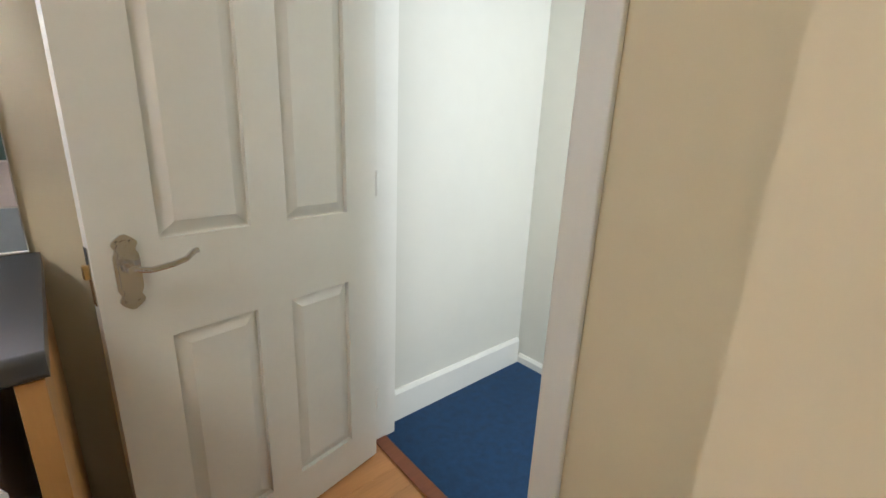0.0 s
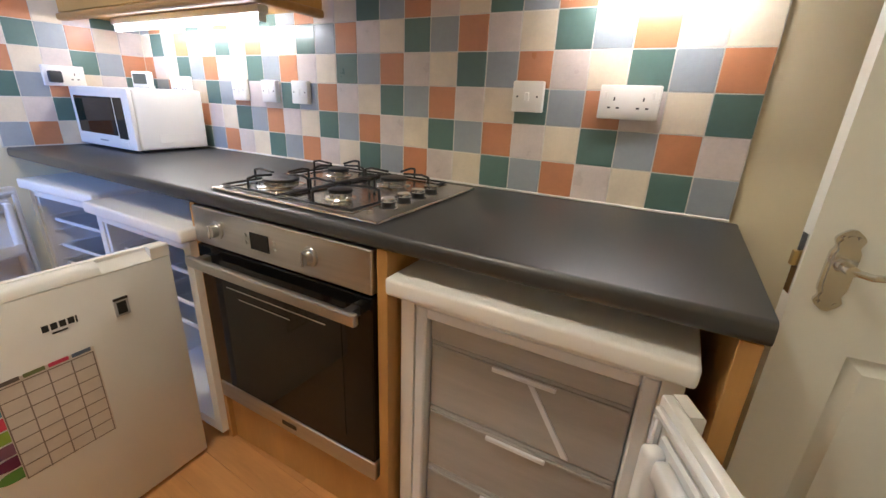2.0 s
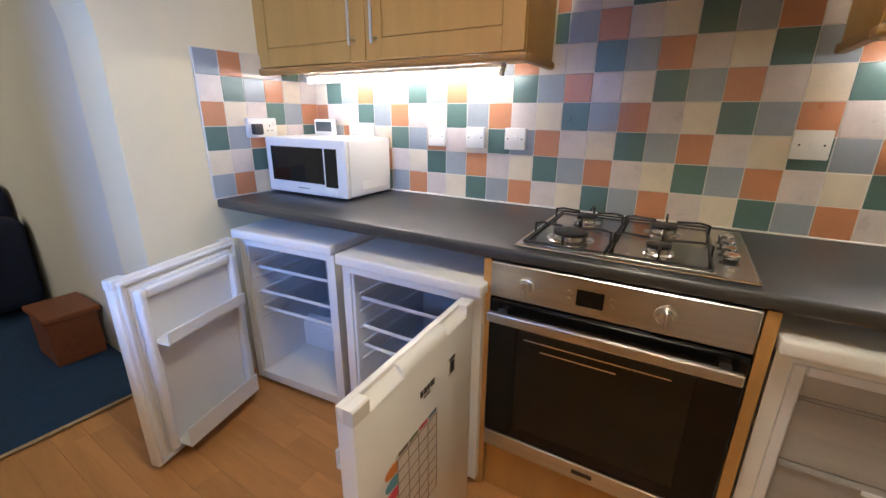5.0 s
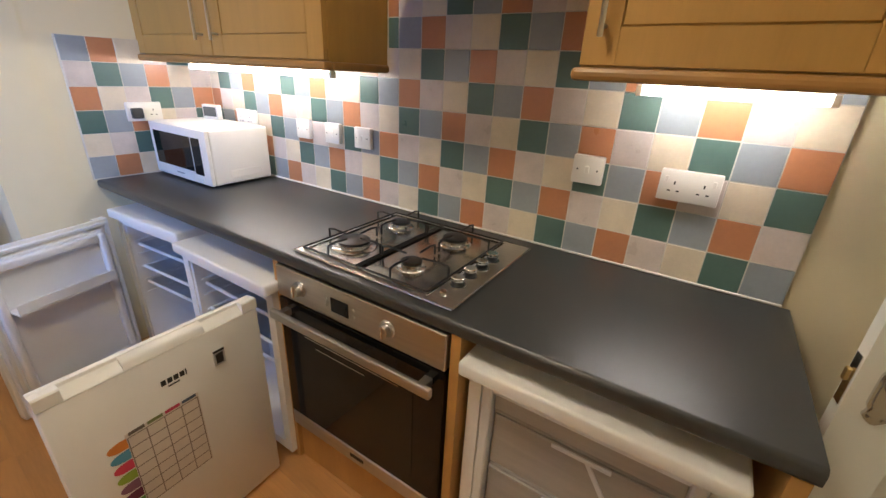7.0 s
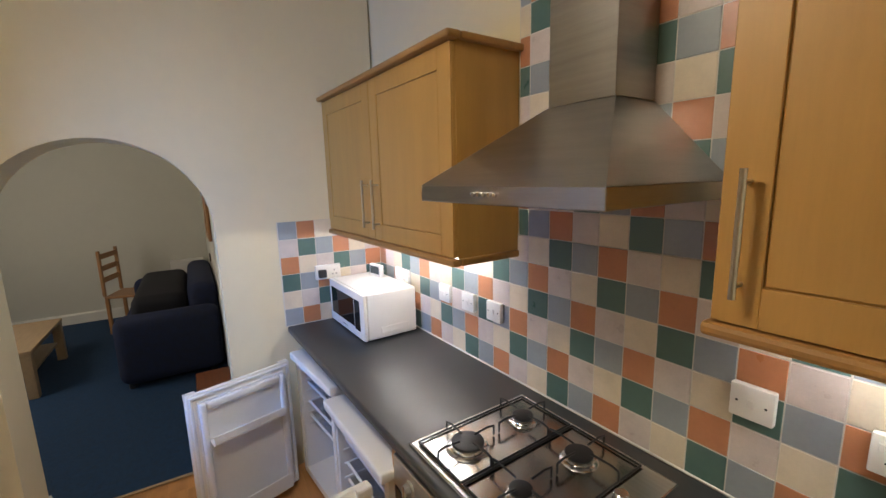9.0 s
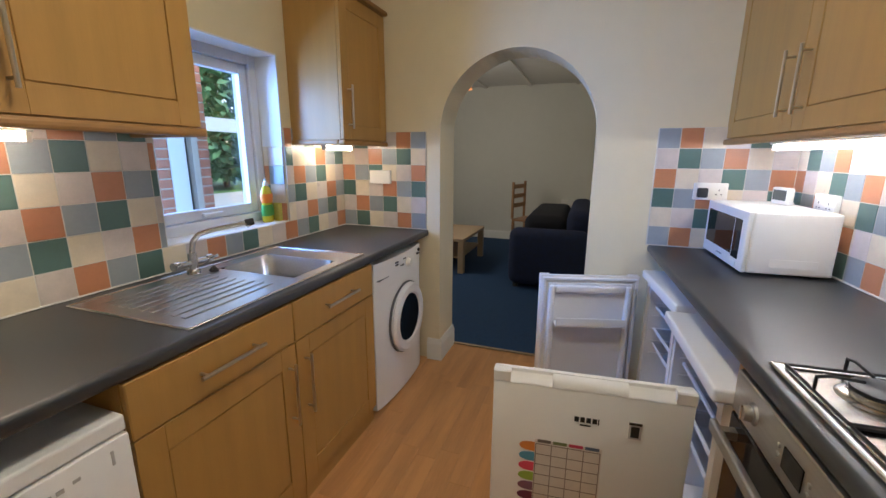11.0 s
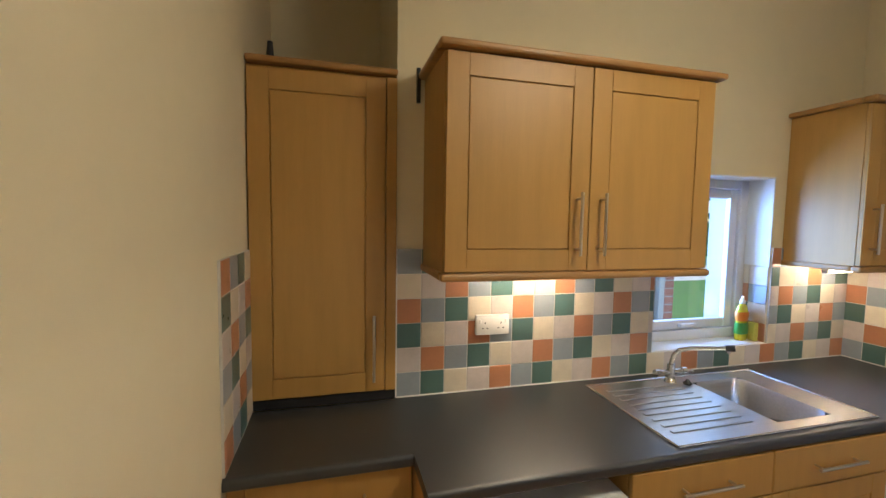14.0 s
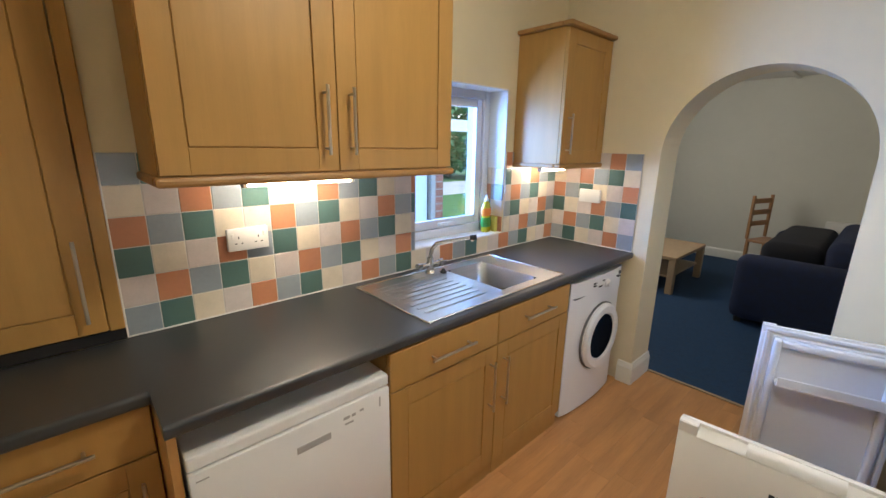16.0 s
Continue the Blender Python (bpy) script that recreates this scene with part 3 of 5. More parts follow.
solid("pipe_clip", prism(B(), [(0.418, 2.10), (0.428, 2.10), (0.434, 2.20), (0.425, 2.235), (0.412, 2.235), (0.412, 2.16)], "x", 1.362, 1.376), DARK, "thin dark loop of cable beside the wall cabinet", "cable")

# cooker side fillers
for u0, u1, lab in ((-1.363, -1.338, "beech-effect panel between fridge and oven"), (-0.676, -0.648, "beech-effect panel between oven and freezer"), (-0.018, 0.012, "beech-effect end panel under the worktop")):
    solid("end_panel", box(B(), u0, u1, -0.600, -0.03, 0, TOP - 0.041, 0.001), WOOD_EDGE, lab, "panel", HOB)
solid("filler_panel", box(B(), -1.336, -0.678, -0.585, -0.565, 0, 0.195, 0.002), WOOD_EDGE, "beech-effect board below the oven", "panel", HOB)

# ---- oven ----
ov = thing("oven", "built-in electric oven with steel controls and black glass door", "oven", H(-1.008, 0, 0))
OW = 0.326
part("body", box(B(), -OW + 0.01, OW - 0.01, -0.585, -0.06, 0.20, 0.86), DARK_GAP, ov)
part("control_panel", box(B(), -OW, OW, -0.612, -0.586, 0.752, 0.862, 0.003), STEEL, ov, "brushed steel control panel")
dr = part("door", box(B(), -OW, OW, -0.612, -0.586, 0.262, 0.746, 0.003), BLACK_GLASS, ov, "black glass oven door")
part("window", box(B(), -0.23, 0.23, -0.6135, -0.612, 0.31, 0.665, 0.0005), mat("oven_window_glass", (0.016, 0.014, 0.010), 0.05, vary=0.2, spec=0.3), dr, "brown tinted oven window")
bm = box(B(), -0.315, 0.315, -0.662, -0.644, 0.690, 0.722, 0.005, 2)
for x in (-0.28, 0.28):
    box(bm, x - 0.012, x + 0.012, -0.645, -0.611, 0.695, 0.717)
part("handle", bm, STEEL, dr, "wide brushed steel handle")
for z, a, b in ((0.632, -0.21, 0.18), (0.605, -0.16, 0.05)):
    part("rack", box(B(), a, b, -0.6150, -0.6137, z, z + 0.004), CHROME, dr)
part("base_trim", box(B(), -OW, OW, -0.612, -0.586, 0.198, 0.258, 0.003), STEEL, ov, "brushed steel strip below the door")
part("badge", box(B(), -0.03, 0.03, -0.6135, -0.612, 0.222, 0.236), DARK, ov)
for x in (-0.215, 0.140):
    k = part("knob", lathe(B(), [(0.026, 0), (0.025, 0.006), (0.019, 0.008), (0.017, 0.024)], 24, Matrix.Translation((x, -0.612, 0.806)) @ Matrix.Rotation(radians(90), 4, "X")), STEEL, ov, "round steel knob", True)
    part("grip", box(B(), x - 0.004, x + 0.004, -0.640, -0.634, 0.788, 0.824, 0.002), CHROME, k)
part("clock", box(B(), -0.075, -0.005, -0.6145, -0.612, 0.782, 0.828), BLACK_GLASS, ov, "black clock display")
for x, z in ((-0.095, 0.795), (-0.095, 0.815), (0.015, 0.795), (0.015, 0.815)):
    part("button", lathe(B(), [(0.006, 0), (0.005, 0.004)], 12, Matrix.Translation((x, -0.612, z)) @ Matrix.Rotation(radians(90), 4, "X")), STEEL, ov)

# ---- hob ----
hob = thing("gas_hob", "steel four-burner gas hob with black pan supports", "hob", H(-0.988, -0.325, TOP))
HWX, HDY = 0.293, 0.248
bm = box(B(), -HWX, HWX, -HDY, HDY, 0.0005, 0.009, 0.004, 2)
part("plate", bm, STEEL, hob, "brushed steel hob plate")
bm = B()
box(bm, -HWX + 0.02, HWX - 0.085, -HDY + 0.018, HDY - 0.018, 0.0085, 0.0105, 0.0008)
part("tray", bm, mat("burnished_steel", (0.42, 0.40, 0.37), 0.22, 1.0, vary=0.15, scale=8), hob)
bm = B()
for x0, y0, x1, y1 in ((-HWX, -HDY, HWX, -HDY), (HWX, -HDY, HWX, HDY), (HWX, HDY, -HWX, HDY), (-HWX, HDY, -HWX, -HDY)):
    rod(bm, (x0, y0, 0.0055), (x1, y1, 0.0055), 0.0035, 8)
part("edge_trim", bm, CHROME, hob, "polished edge trim", True)
burners = ((-0.165, -0.115, 0.052), (-0.165, 0.125, 0.036), (0.075, 0.115, 0.042), (0.075, -0.125, 0.032))
for x, y, r in burners:
    b = part("burner", lathe(B(), [(r * 1.35, 0.0105), (r * 1.25, 0.014), (r * 0.95, 0.016), (r * 0.95, 0.026)], 28, Matrix.Translation((x, y, 0))), CHROME, hob, "", True)
    part("burner_cap", lathe(B(), [(r * 0.98, 0.0262), (r, 0.029), (r * 0.98, 0.034), (r * 0.8, 0.036)], 28, Matrix.Translation((x, y, 0))), BLACK_IRON, b, "black enamel burner cap", True)
for x0, x1 in ((-0.272, -0.050), (-0.040, 0.200)):
    g = B()
    z = 0.016
    w = 0.0035
    pipe(g, [(x0, -0.228, z), (x1, -0.228, z), (x1, 0.228, z), (x0, 0.228, z), (x0, -0.228, z)], w)
    for yc in (-0.12, 0.12):
        xm = (x0 + x1) / 2
        for sx in (-1, 1):
            e = x0 if sx < 0 else x1
            pipe(g, [(e, yc, z), (e, yc, 0.046), (e - sx * 0.025, yc, 0.051), (xm + sx * 0.030, yc, 0.047)], w)
        for sy in (-1, 1):
            ye = yc + sy * 0.108
            pipe(g, [(xm, ye, z), (xm, ye, 0.046), (xm, ye - sy * 0.025, 0.051), (xm, yc + sy * 0.030, 0.047)], w)
    part("pan_support", g, BLACK_IRON, hob, "black wire pan support", True)
for k in range(4):
    y = -0.135 + 0.068 * k
    kn = part("knob", lathe(B(), [(0.021, 0.009), (0.021, 0.012), (0.017, 0.014), (0.018, 0.026), (0.017, 0.027)], 22, Matrix.Translation((0.240, y, 0))), BLACK_IRON, hob, "black knob with a steel cap", True)
    part("cap", lathe(B(), [(0.0185, 0.0272), (0.0195, 0.029), (0.0190, 0.035), (0.0165, 0.037)], 22, Matrix.Translation((0.240, y, 0))), CHROME, kn, "brushed steel cap", True)
    part("ring", lathe(B(), [(0.0235, 0.0092), (0.0235, 0.0125)], 22, Matrix.Translation((0.240, y, 0))), CHROME, kn)
part("ignition_button", lathe(B(), [(0.009, 0.009), (0.009, 0.020)], 14, Matrix.Translation((0.236, -0.200, 0))), CHROME, hob)

# ---- cooker hood ----
hood = thing("cooker_hood", "brushed steel chimney cooker hood above the hob", "cooker hood", H(-0.972, 0, 0))
HS = mat("hood_steel", (0.40, 0.38, 0.35), 0.32, 1.0, vary=0.12, scale=3, stretch=(1, 1, 20))
bm = B()
HB, HT = 1.682, 1.938
lo = [(-0.308, -0.500), (0.308, -0.500), (0.308, -0.003), (-0.308, -0.003)]
hi = [(-0.110, -0.185), (0.110, -0.185), (0.110, -0.003), (-0.110, -0.003)]
a = [bm.verts.new((x, y, HB + 0.045)) for x, y in lo]
c = [bm.verts.new((x, y, HT)) for x, y in hi]
for k in range(4):
    bm.faces.new((a[k], a[(k + 1) % 4], c[(k + 1) % 4], c[k]))
bm.faces.new(c)
bm.faces.new(a[::-1])
part("canopy", bm, HS, hood)
part("rim", box(B(), -0.308, 0.308, -0.501, -0.003, HB, HB + 0.0445, 0.002), HS, hood)
part("filter", box(B(), -0.28, 0.28, -0.47, -0.04, HB - 0.004, HB - 0.0005), mat("grease_filter", (0.25, 0.25, 0.25), 0.5, 1.0), hood, "grey mesh grease filter")
part("chimney", box(B(), -0.108, 0.108, -0.183, -0.003, HT + 0.001, CEIL - 0.002, 0.002), HS, hood)
for k in range(5):
    part("button", lathe(B(), [(0.006, 0), (0.005, 0.006)], 12, Matrix.Translation((-0.06 + 0.020 * k, -0.501, HB + 0.024)) @ Matrix.Rotation(radians(90), 4, "X")), CHROME, hood)

# ---- fridges and freezer ----


def fridge(name, label, m, w, h, hinge, angle, drawers=False, over=0.055, rise=0.0):
    """Under-counter unit from x 0 to w, back at y 0, front at -depth, with the door swung open by angle."""
    c = thing(name, label, "freezer" if drawers else "fridge", m)
    dep, t = 0.52, 0.035
    bm = B()
    zt = h - 0.045
    box(bm, 0.008, 0.008 + t, -dep, 0, 0.03, zt)
    box(bm, w - 0.008 - t, w - 0.008, -dep, 0, 0.03, zt)
    box(bm, 0.008 + t, w - 0.008 - t, -dep, 0, 0.03, 0.07)
    box(bm, 0.008 + t, w - 0.008 - t, -dep, 0, zt - 0.03, zt)
    box(bm, 0.008 + t, w - 0.008 - t, -0.04, 0, 0.07, zt - 0.03)
    part("body", bm, APPLIANCE, c)
    part("top", box(B(), 0, w, -dep - over, 0.0, h - 0.042, h, 0.009, 3), APPLIANCE, c, "rounded white enamel top", True)
    ix0, ix1 = 0.008 + t + 0.001, w - 0.008 - t - 0.001
    if drawers:
        part("flap", box(B(), ix0 + 0.03, ix1 - 0.03, -dep + 0.026, -dep + 0.034, 0.644, zt - 0.062, 0.003), FROSTED, c, "cloudy plastic freezer flap")
        for k in range(3):
            z0 = 0.075 + k * 0.190
            d = part("drawer", box(B(), ix0 + 0.03, ix1 - 0.03, -dep + 0.03, -0.06, z0, z0 + 0.187, 0.005, 2), FROSTED, c, "cloudy plastic freezer drawer")
            part("front_lip", box(B(), ix0 + 0.035, ix1 - 0.035, -dep + 0.022, -dep + 0.0295, z0 + 0.172, z0 + 0.180, 0.003, 2), FROSTED, d, "thin moulded drawer lip")
            part("handle", box(B(), (ix0 + ix1) / 2 - 0.06, (ix0 + ix1) / 2 + 0.08, -dep + 0.014, -dep + 0.0215, z0 + 0.168, z0 + 0.180, 0.002), LINER, d)
            if k == 2:
                part("brace", prism(B(), [(0.315, z0 + 0.160), (0.327, z0 + 0.160), (0.42, z0 + 0.01), (0.405, z0 + 0.01)], "y", -dep + 0.024, -dep + 0.029), LINER, d)
        for x0, x1 in ((ix0, ix0 + 0.028), (ix1 - 0.028, ix1)):
            part("side_liner", box(B(), x0, x1, -dep + 0.004, -0.05, 0.072, zt - 0.032, 0.004), LINER, c)
        part("top_liner", box(B(), ix0 + 0.029, ix1 - 0.029, -dep + 0.004, -0.05, zt - 0.06, zt - 0.032, 0.004), LINER, c)
    else:
        for x0, x1 in ((ix0, ix0 + 0.012), (ix1 - 0.012, ix1)):
            side = part("side_liner", box(B(), x0, x1, -dep + 0.005, -0.042, 0.072, zt - 0.032, 0.003), LINER, c)
            for k in range(5):
                zz = 0.34 + 0.07 * k
                xx = x1 if x0 == ix0 else x0
                s = 0.008 if x0 == ix0 else -0.008
                part("shelf_runner", box(B(), min(xx, xx + s), max(xx, xx + s), -dep + 0.03, -0.06, zz, zz + 0.006), LINER, side)
        bm = B()
        prism(bm, [(-0.042, 0.072), (-0.24, 0.072), (-0.24, 0.20), (-0.20, 0.24), (-0.042, 0.25)], "x", ix0 + 0.013, ix1 - 0.013)
        part("compressor_hump", bm, LINER, c, "moulded white step at the back")
        for zz in (0.395, 0.48, 0.60):
            sh = part("shelf", box(B(), ix0 + 0.014, ix1 - 0.014, -dep + 0.05, -0.045, zz, zz + 0.005), CLEAR_PLASTIC, c, "clear glass shelf")
            part("trim", box(B(), ix0 + 0.014, ix1 - 0.014, -dep + 0.040, -dep + 0.0495, zz - 0.004, zz + 0.009, 0.002), LINER, sh, "white shelf edge")
    # door: local x from the hinge along the leaf, outer face at y 0, liner at +y for a left hinge
    s = 1 if hinge == "left" else -1
    hx = 0.008 if hinge == "left" else w - 0.008
    dw, dt, dz0, dz1 = w - 0.040, 0.042, 0.012 if rise else 0.04, h - 0.048 + rise
    bm = B()
    def dbox(x0, x1, y0, y1, z0, z1, bev=0.0, seg=1, target=None):
        box(target or bm, min(s * x0, s * x1), max(s * x0, s * x1), y0, y1, z0, z1, bev, seg)
    dbox(0, dw, 0, dt, dz0, dz1 - 0.035, 0.006, 2)
    dbox(0, dw, 0.024, dt, dz1 - 0.036, dz1, 0.004, 2)
    d = part("door", bm, APPLIANCE, c, "white door with a moulded grip along the top", True)
    d.location = (hx, -dep - 0.058, 0)
    d.rotation_euler = (0, 0, radians(-angle if hinge == "left" else angle))
    # scooped grip: full ends, two deep pockets and a shallower middle
    lip = dz1 - 0.0345
    for g0, g1, prof in ((0, 0.05, [(0, lip), (0.0238, lip), (0.0238, dz1), (0.004, dz1), (0, dz1 - 0.004)]),
                         (dw - 0.05, dw, [(0, lip), (0.0238, lip), (0.0238, dz1), (0.004, dz1), (0, dz1 - 0.004)]),
                         (0.0502, 0.17, [(0, lip), (0.0238, lip), (0.0238, dz1 - 0.010), (0.015, dz1 - 0.022), (0.003, lip + 0.004)]),
                         (dw - 0.17, dw - 0.0502, [(0, lip), (0.0238, lip), (0.0238, dz1 - 0.010), (0.015, dz1 - 0.022), (0.003, lip + 0.004)]),
                         (0.1702, dw - 0.1702, [(0, lip), (0.0238, lip), (0.0238, dz1 - 0.003), (0.012, dz1 - 0.008), (0.003, dz1 - 0.018)])):
        grip = prism(B(), prof, "x", min(s * g0, s * g1), max(s * g0, s * g1))
        part("grip_block", grip, APPLIANCE, d, "", True)
    bm = B()
    for q in ((0.012, dw - 0.012, dz0 + 0.012, dz0 + 0.026), (0.012, dw - 0.012, dz1 - 0.026, dz1 - 0.012), (0.012, 0.026, dz0 + 0.026, dz1 - 0.026), (dw - 0.026, dw - 0.012, dz0 + 0.026, dz1 - 0.026)):
        dbox(q[0], q[1], dt, dt + 0.012, q[2], q[3], 0.003)
    part("seal", bm, LINER, d, "white rubber door seal")
    bm = B()
    dbox(0.04, dw - 0.04, dt, dt + 0.010, dz0 + 0.04, dz1 - 0.04, 0.004)
    part("inner_panel", bm, LINER, d, "moulded white inner door panel", True)
    for q in ((0.045, 0.075), (dw - 0.075, dw - 0.045)):
        rib = B()
        dbox(q[0], q[1], dt + 0.010, dt + 0.040, dz0 + 0.05, dz1 - 0.05, 0.010, 3, rib)
        part("side_rib", rib, LINER, d, "", True)
    rib = B()
    dbox(0.076, dw - 0.076, dt + 0.010, dt + 0.035, dz1 - 0.09, dz1 - 0.05, 0.010, 3, rib)
    part("top_rib", rib, LINER, d, "", True)
    if not drawers:
        for zz, hh in ((dz0 + 0.055, 0.085), (dz0 + 0.49, 0.05)):
            bm = B()
            dbox(0.076, dw - 0.076, dt + 0.010, dt + 0.085, zz, zz + 0.006)
            dbox(0.076, dw - 0.076, dt + 0.081, dt + 0.087, zz + 0.0065, zz + hh, 0.002)
            part("door_rack", bm, LINER, d, "white plastic door rack")
    for x in (0.05, w - 0.05):
        for y in (-dep + 0.06, -0.06):
            part("foot", rod(B(), (x, y, 0), (x, y, 0.0295), 0.016, 12), DARK, c)
    return c, d, dw, dz1, s


FY = -0.045
f1 = fridge("fridge", "white under-counter fridge standing open beside the archway", pose(-1.062, 2.852, 0, 0, 0, 6.9), 0.555, 0.790, "left", 81, over=0.03, rise=0.02)
f2 = fridge("fridge", "white under-counter fridge standing open with a planner on its door", H(-1.932, FY - 0.058), 0.585, 0.790, "right", 92.2, over=0.03, rise=0.018)
f3 = fridge("freezer", "white under-counter freezer standing open, with cloudy drawers", H(-0.642, FY), 0.590, 0.812, "right", 116, True)

# planner, badge and magnet on the outer face of the second fridge's door
d2, dw2 = f2[1], f2[2]
PL = [(0.70, 0.25, 0.05), (0.10, 0.33, 0.50), (0.68, 0.06, 0.12), (0.30, 0.45, 0.06), (0.22, 0.10, 0.16), (0.14, 0.02, 0.07), (0.10, 0.28, 0.06)]


def on_door(x0, x1, z0, z1, th=0.0012, rise=0.0):
    return box(B(), -x1, -x0, -th - rise, -rise, z0, z1)


planner = part("planner_sheet", on_door(0.225, 0.415, 0.285, 0.548), mat("planner_paper", (0.72, 0.66, 0.60), 0.5), d2, "printed weekly planner sheet")
LINE = mat("planner_line", (0.26, 0.21, 0.18), 0.6)
for k in range(5):
    x = 0.228 + k * 0.0455
    part("line", on_door(x, x + 0.0025, 0.285, 0.535, 0.0006, 0.0013), LINE, planner)
for k in range(8):
    z = 0.287 + k * 0.0352
    part("line", on_door(0.2306, 0.410, z, z + 0.0025, 0.0006, 0.0020), LINE, planner)
for k, col in enumerate(PL):
    z = 0.506 - k * 0.0352
    lab = mat("planner_tab", col, 0.5)
    bm = prism(B(), [(-0.418 - 0.030 * math.sin(a) - 0.012, z + 0.016 - 0.015 * math.cos(a)) for a in [j * math.pi / 8 for j in range(9)]] + [(-0.414, z + 0.031), (-0.414, z + 0.001)], "y", -0.002, -0.0002)
    part("day_tab", bm, lab, planner, "rounded coloured day tab")
for k, col in enumerate(((0.12, 0.16, 0.24), (0.62, 0.06, 0.13), (0.20, 0.24, 0.10), (0.15, 0.12, 0.10))):
    part("heading", on_door(0.232 + k * 0.0455, 0.271 + k * 0.0455, 0.540, 0.550, 0.0006, 0.0013), mat("planner_heading", col, 0.5), planner)
badge = part("badge", on_door(0.240, 0.243, 0.626, 0.645), DARK, d2, "dark lettered badge drawn as plain bars")
for k in range(4):
    x = 0.246 + k * 0.0165
    part("bar", on_door(x, x + 0.0125, 0.628, 0.644), DARK, badge)
part("bar", on_door(0.262, 0.292, 0.617, 0.621), DARK, badge)
magnet = part("fridge_magnet", on_door(0.128, 0.162, 0.600, 0.652, 0.003), mat("magnet_grey", (0.50, 0.50, 0.52), 0.4), d2, "grey and black fridge magnet")
part("print", on_door(0.134, 0.156, 0.606, 0.640, 0.0008, 0.0031), DARK, magnet)
part("print", on_door(0.128, 0.162, 0.6445, 0.652, 0.0008, 0.0031), DARK, magnet)

# ---- dishwasher ----
dwm = thing("dishwasher", "white freestanding dishwasher under the worktop", "dishwasher", S(1.420))
part("body", box(B(), 0.004, 0.606, -0.598, -0.03, 0.03, 0.748), APPLIANCE, dwm)
part("top", box(B(), 0.0, 0.610, -0.622, -0.03, 0.752, 0.792, 0.006, 2), APPLIANCE, dwm, "white worktop panel")
d = part("door", box(B(), 0.0, 0.610, -0.628, -0.600, 0.10, 0.748, 0.007, 2), APPLIANCE, dwm, "", True)
part("grip", box(B(), 0.275, 0.385, -0.6295, -0.6275, 0.658, 0.682, 0.001), mat("recess_grey", (0.45, 0.44, 0.42), 0.4), d, "shallow grey grip recess")
for x, z, w_, h_ in ((0.43, 0.700, 0.022, 0.010), (0.46, 0.700, 0.014, 0.010), (0.49, 0.705, 0.014, 0.008), (0.435, 0.680, 0.03, 0.006), (0.565, 0.690, 0.006, 0.035), (0.015, 0.722, 0.03, 0.004)):
    part("marking", box(B(), x, x + w_, -0.6292, -0.6278, z, z + h_), mat("pale_marking", (0.45, 0.44, 0.42), 0.5), d)
part("kick_plate", box(B(), 0.004, 0.606, -0.606, -0.59, 0.002, 0.096, 0.003), APPLIANCE, dwm)

# ---- washing machine ----
wm = thing("washing_machine", "white front-loading washing machine in the corner", "washing machine", S(-0.405))
WW = 0.600
bm = B()
prof = [(0.0, -0.03), (WW, -0.03)] + [(WW - WW * k / 16, -0.597 - 0.028 * math.sin(math.pi * k / 16) ** 0.6) for k in range(17)]
prism(bm, prof, "z", 0.012, 0.690)
part("body", bm, APPLIANCE, wm, "white body with a bowed front", True)
bm = B()
prism(bm, [(x, y * 1.004 if y < -0.5 else y) for x, y in prof], "z", 0.692, 0.838)
part("control_panel", bm, APPLIANCE, wm, "bowed white control panel", True)
RX = Matrix.Rotation(radians(90), 4, "X")
pt = Matrix.Translation((0.325, -0.629, 0.450)) @ RX
d = part("door", lathe(B(), [(0.205, -0.01), (0.205, 0.016), (0.190, 0.030), (0.150, 0.030), (0.140, 0.018), (0.140, -0.006)], 44, pt), APPLIANCE, wm, "white porthole ring", True)
part("door_glass", lathe(B(), [(0.139, -0.005), (0.139, 0.020), (0.11, 0.014), (0.05, -0.004 + 0.012)], 36, pt), BLACK_GLASS, d, "dark porthole glass", True)
part("latch_seam", lathe(B(), [(0.212, -0.008), (0.212, 0.004), (0.206, 0.004)], 44, pt), GREY_SEAL, d)
part("knob", lathe(B(), [(0.026, 0), (0.026, 0.006), (0.019, 0.010), (0.018, 0.022)], 26, Matrix.Translation((0.36, -0.628, 0.775)) @ RX), PLASTIC, wm, "round white programme dial", True)
for x, z, w_ in ((0.20, 0.800, 0.03), (0.20, 0.785, 0.03), (0.26, 0.770, 0.04), (0.30, 0.800, 0.025), (0.50, 0.785, 0.03)):
    part("marking", box(B(), x, x + w_, -0.6315, -0.600, z, z + 0.006), DARK, wm)
part("drawer_seam", box(B(), 0.02, 0.17, -0.6205, -0.590, 0.745, 0.748), GREY_SEAL, wm)
part("button", box(B(), 0.535, 0.555, -0.622, -0.585, 0.795, 0.815, 0.003), DARK, wm)

# ---- sink ----
sk = thing("kitchen_sink", "stainless steel inset sink with ribbed drainer", "sink")
SX0, SX1, SY0, SY1 = -0.335, 0.602, 0.487, 1.000
bm = B()
Z = TOP + 0.004
def frame_box(x0, x1, y0, y1):
    box(bm, x0, x1, y0, y1, TOP + 0.0006, Z)
bx0, bx1, by0, by1 = SB
frame_box(SX0, bx0, SY0, SY1)
frame_box(bx1, SX1, SY0, SY1)
frame_box(bx0, bx1, SY0, by0)
frame_box(bx0, bx1, by1, SY1)
part("rim", bm, STEEL, sk, "thin steel rim")
bm = B()
lip = [(SX0, SY0, SX1, SY0), (SX1, SY0, SX1, SY1), (SX1, SY1, SX0, SY1), (SX0, SY1, SX0, SY0)]
for x0, y0, x1, y1 in lip:
    rod(bm, (x0, y0, Z), (x1, y1, Z), 0.004, 8)
part("edge_bead", bm, CHROME, sk, "", True)
bm = B()
n = 24
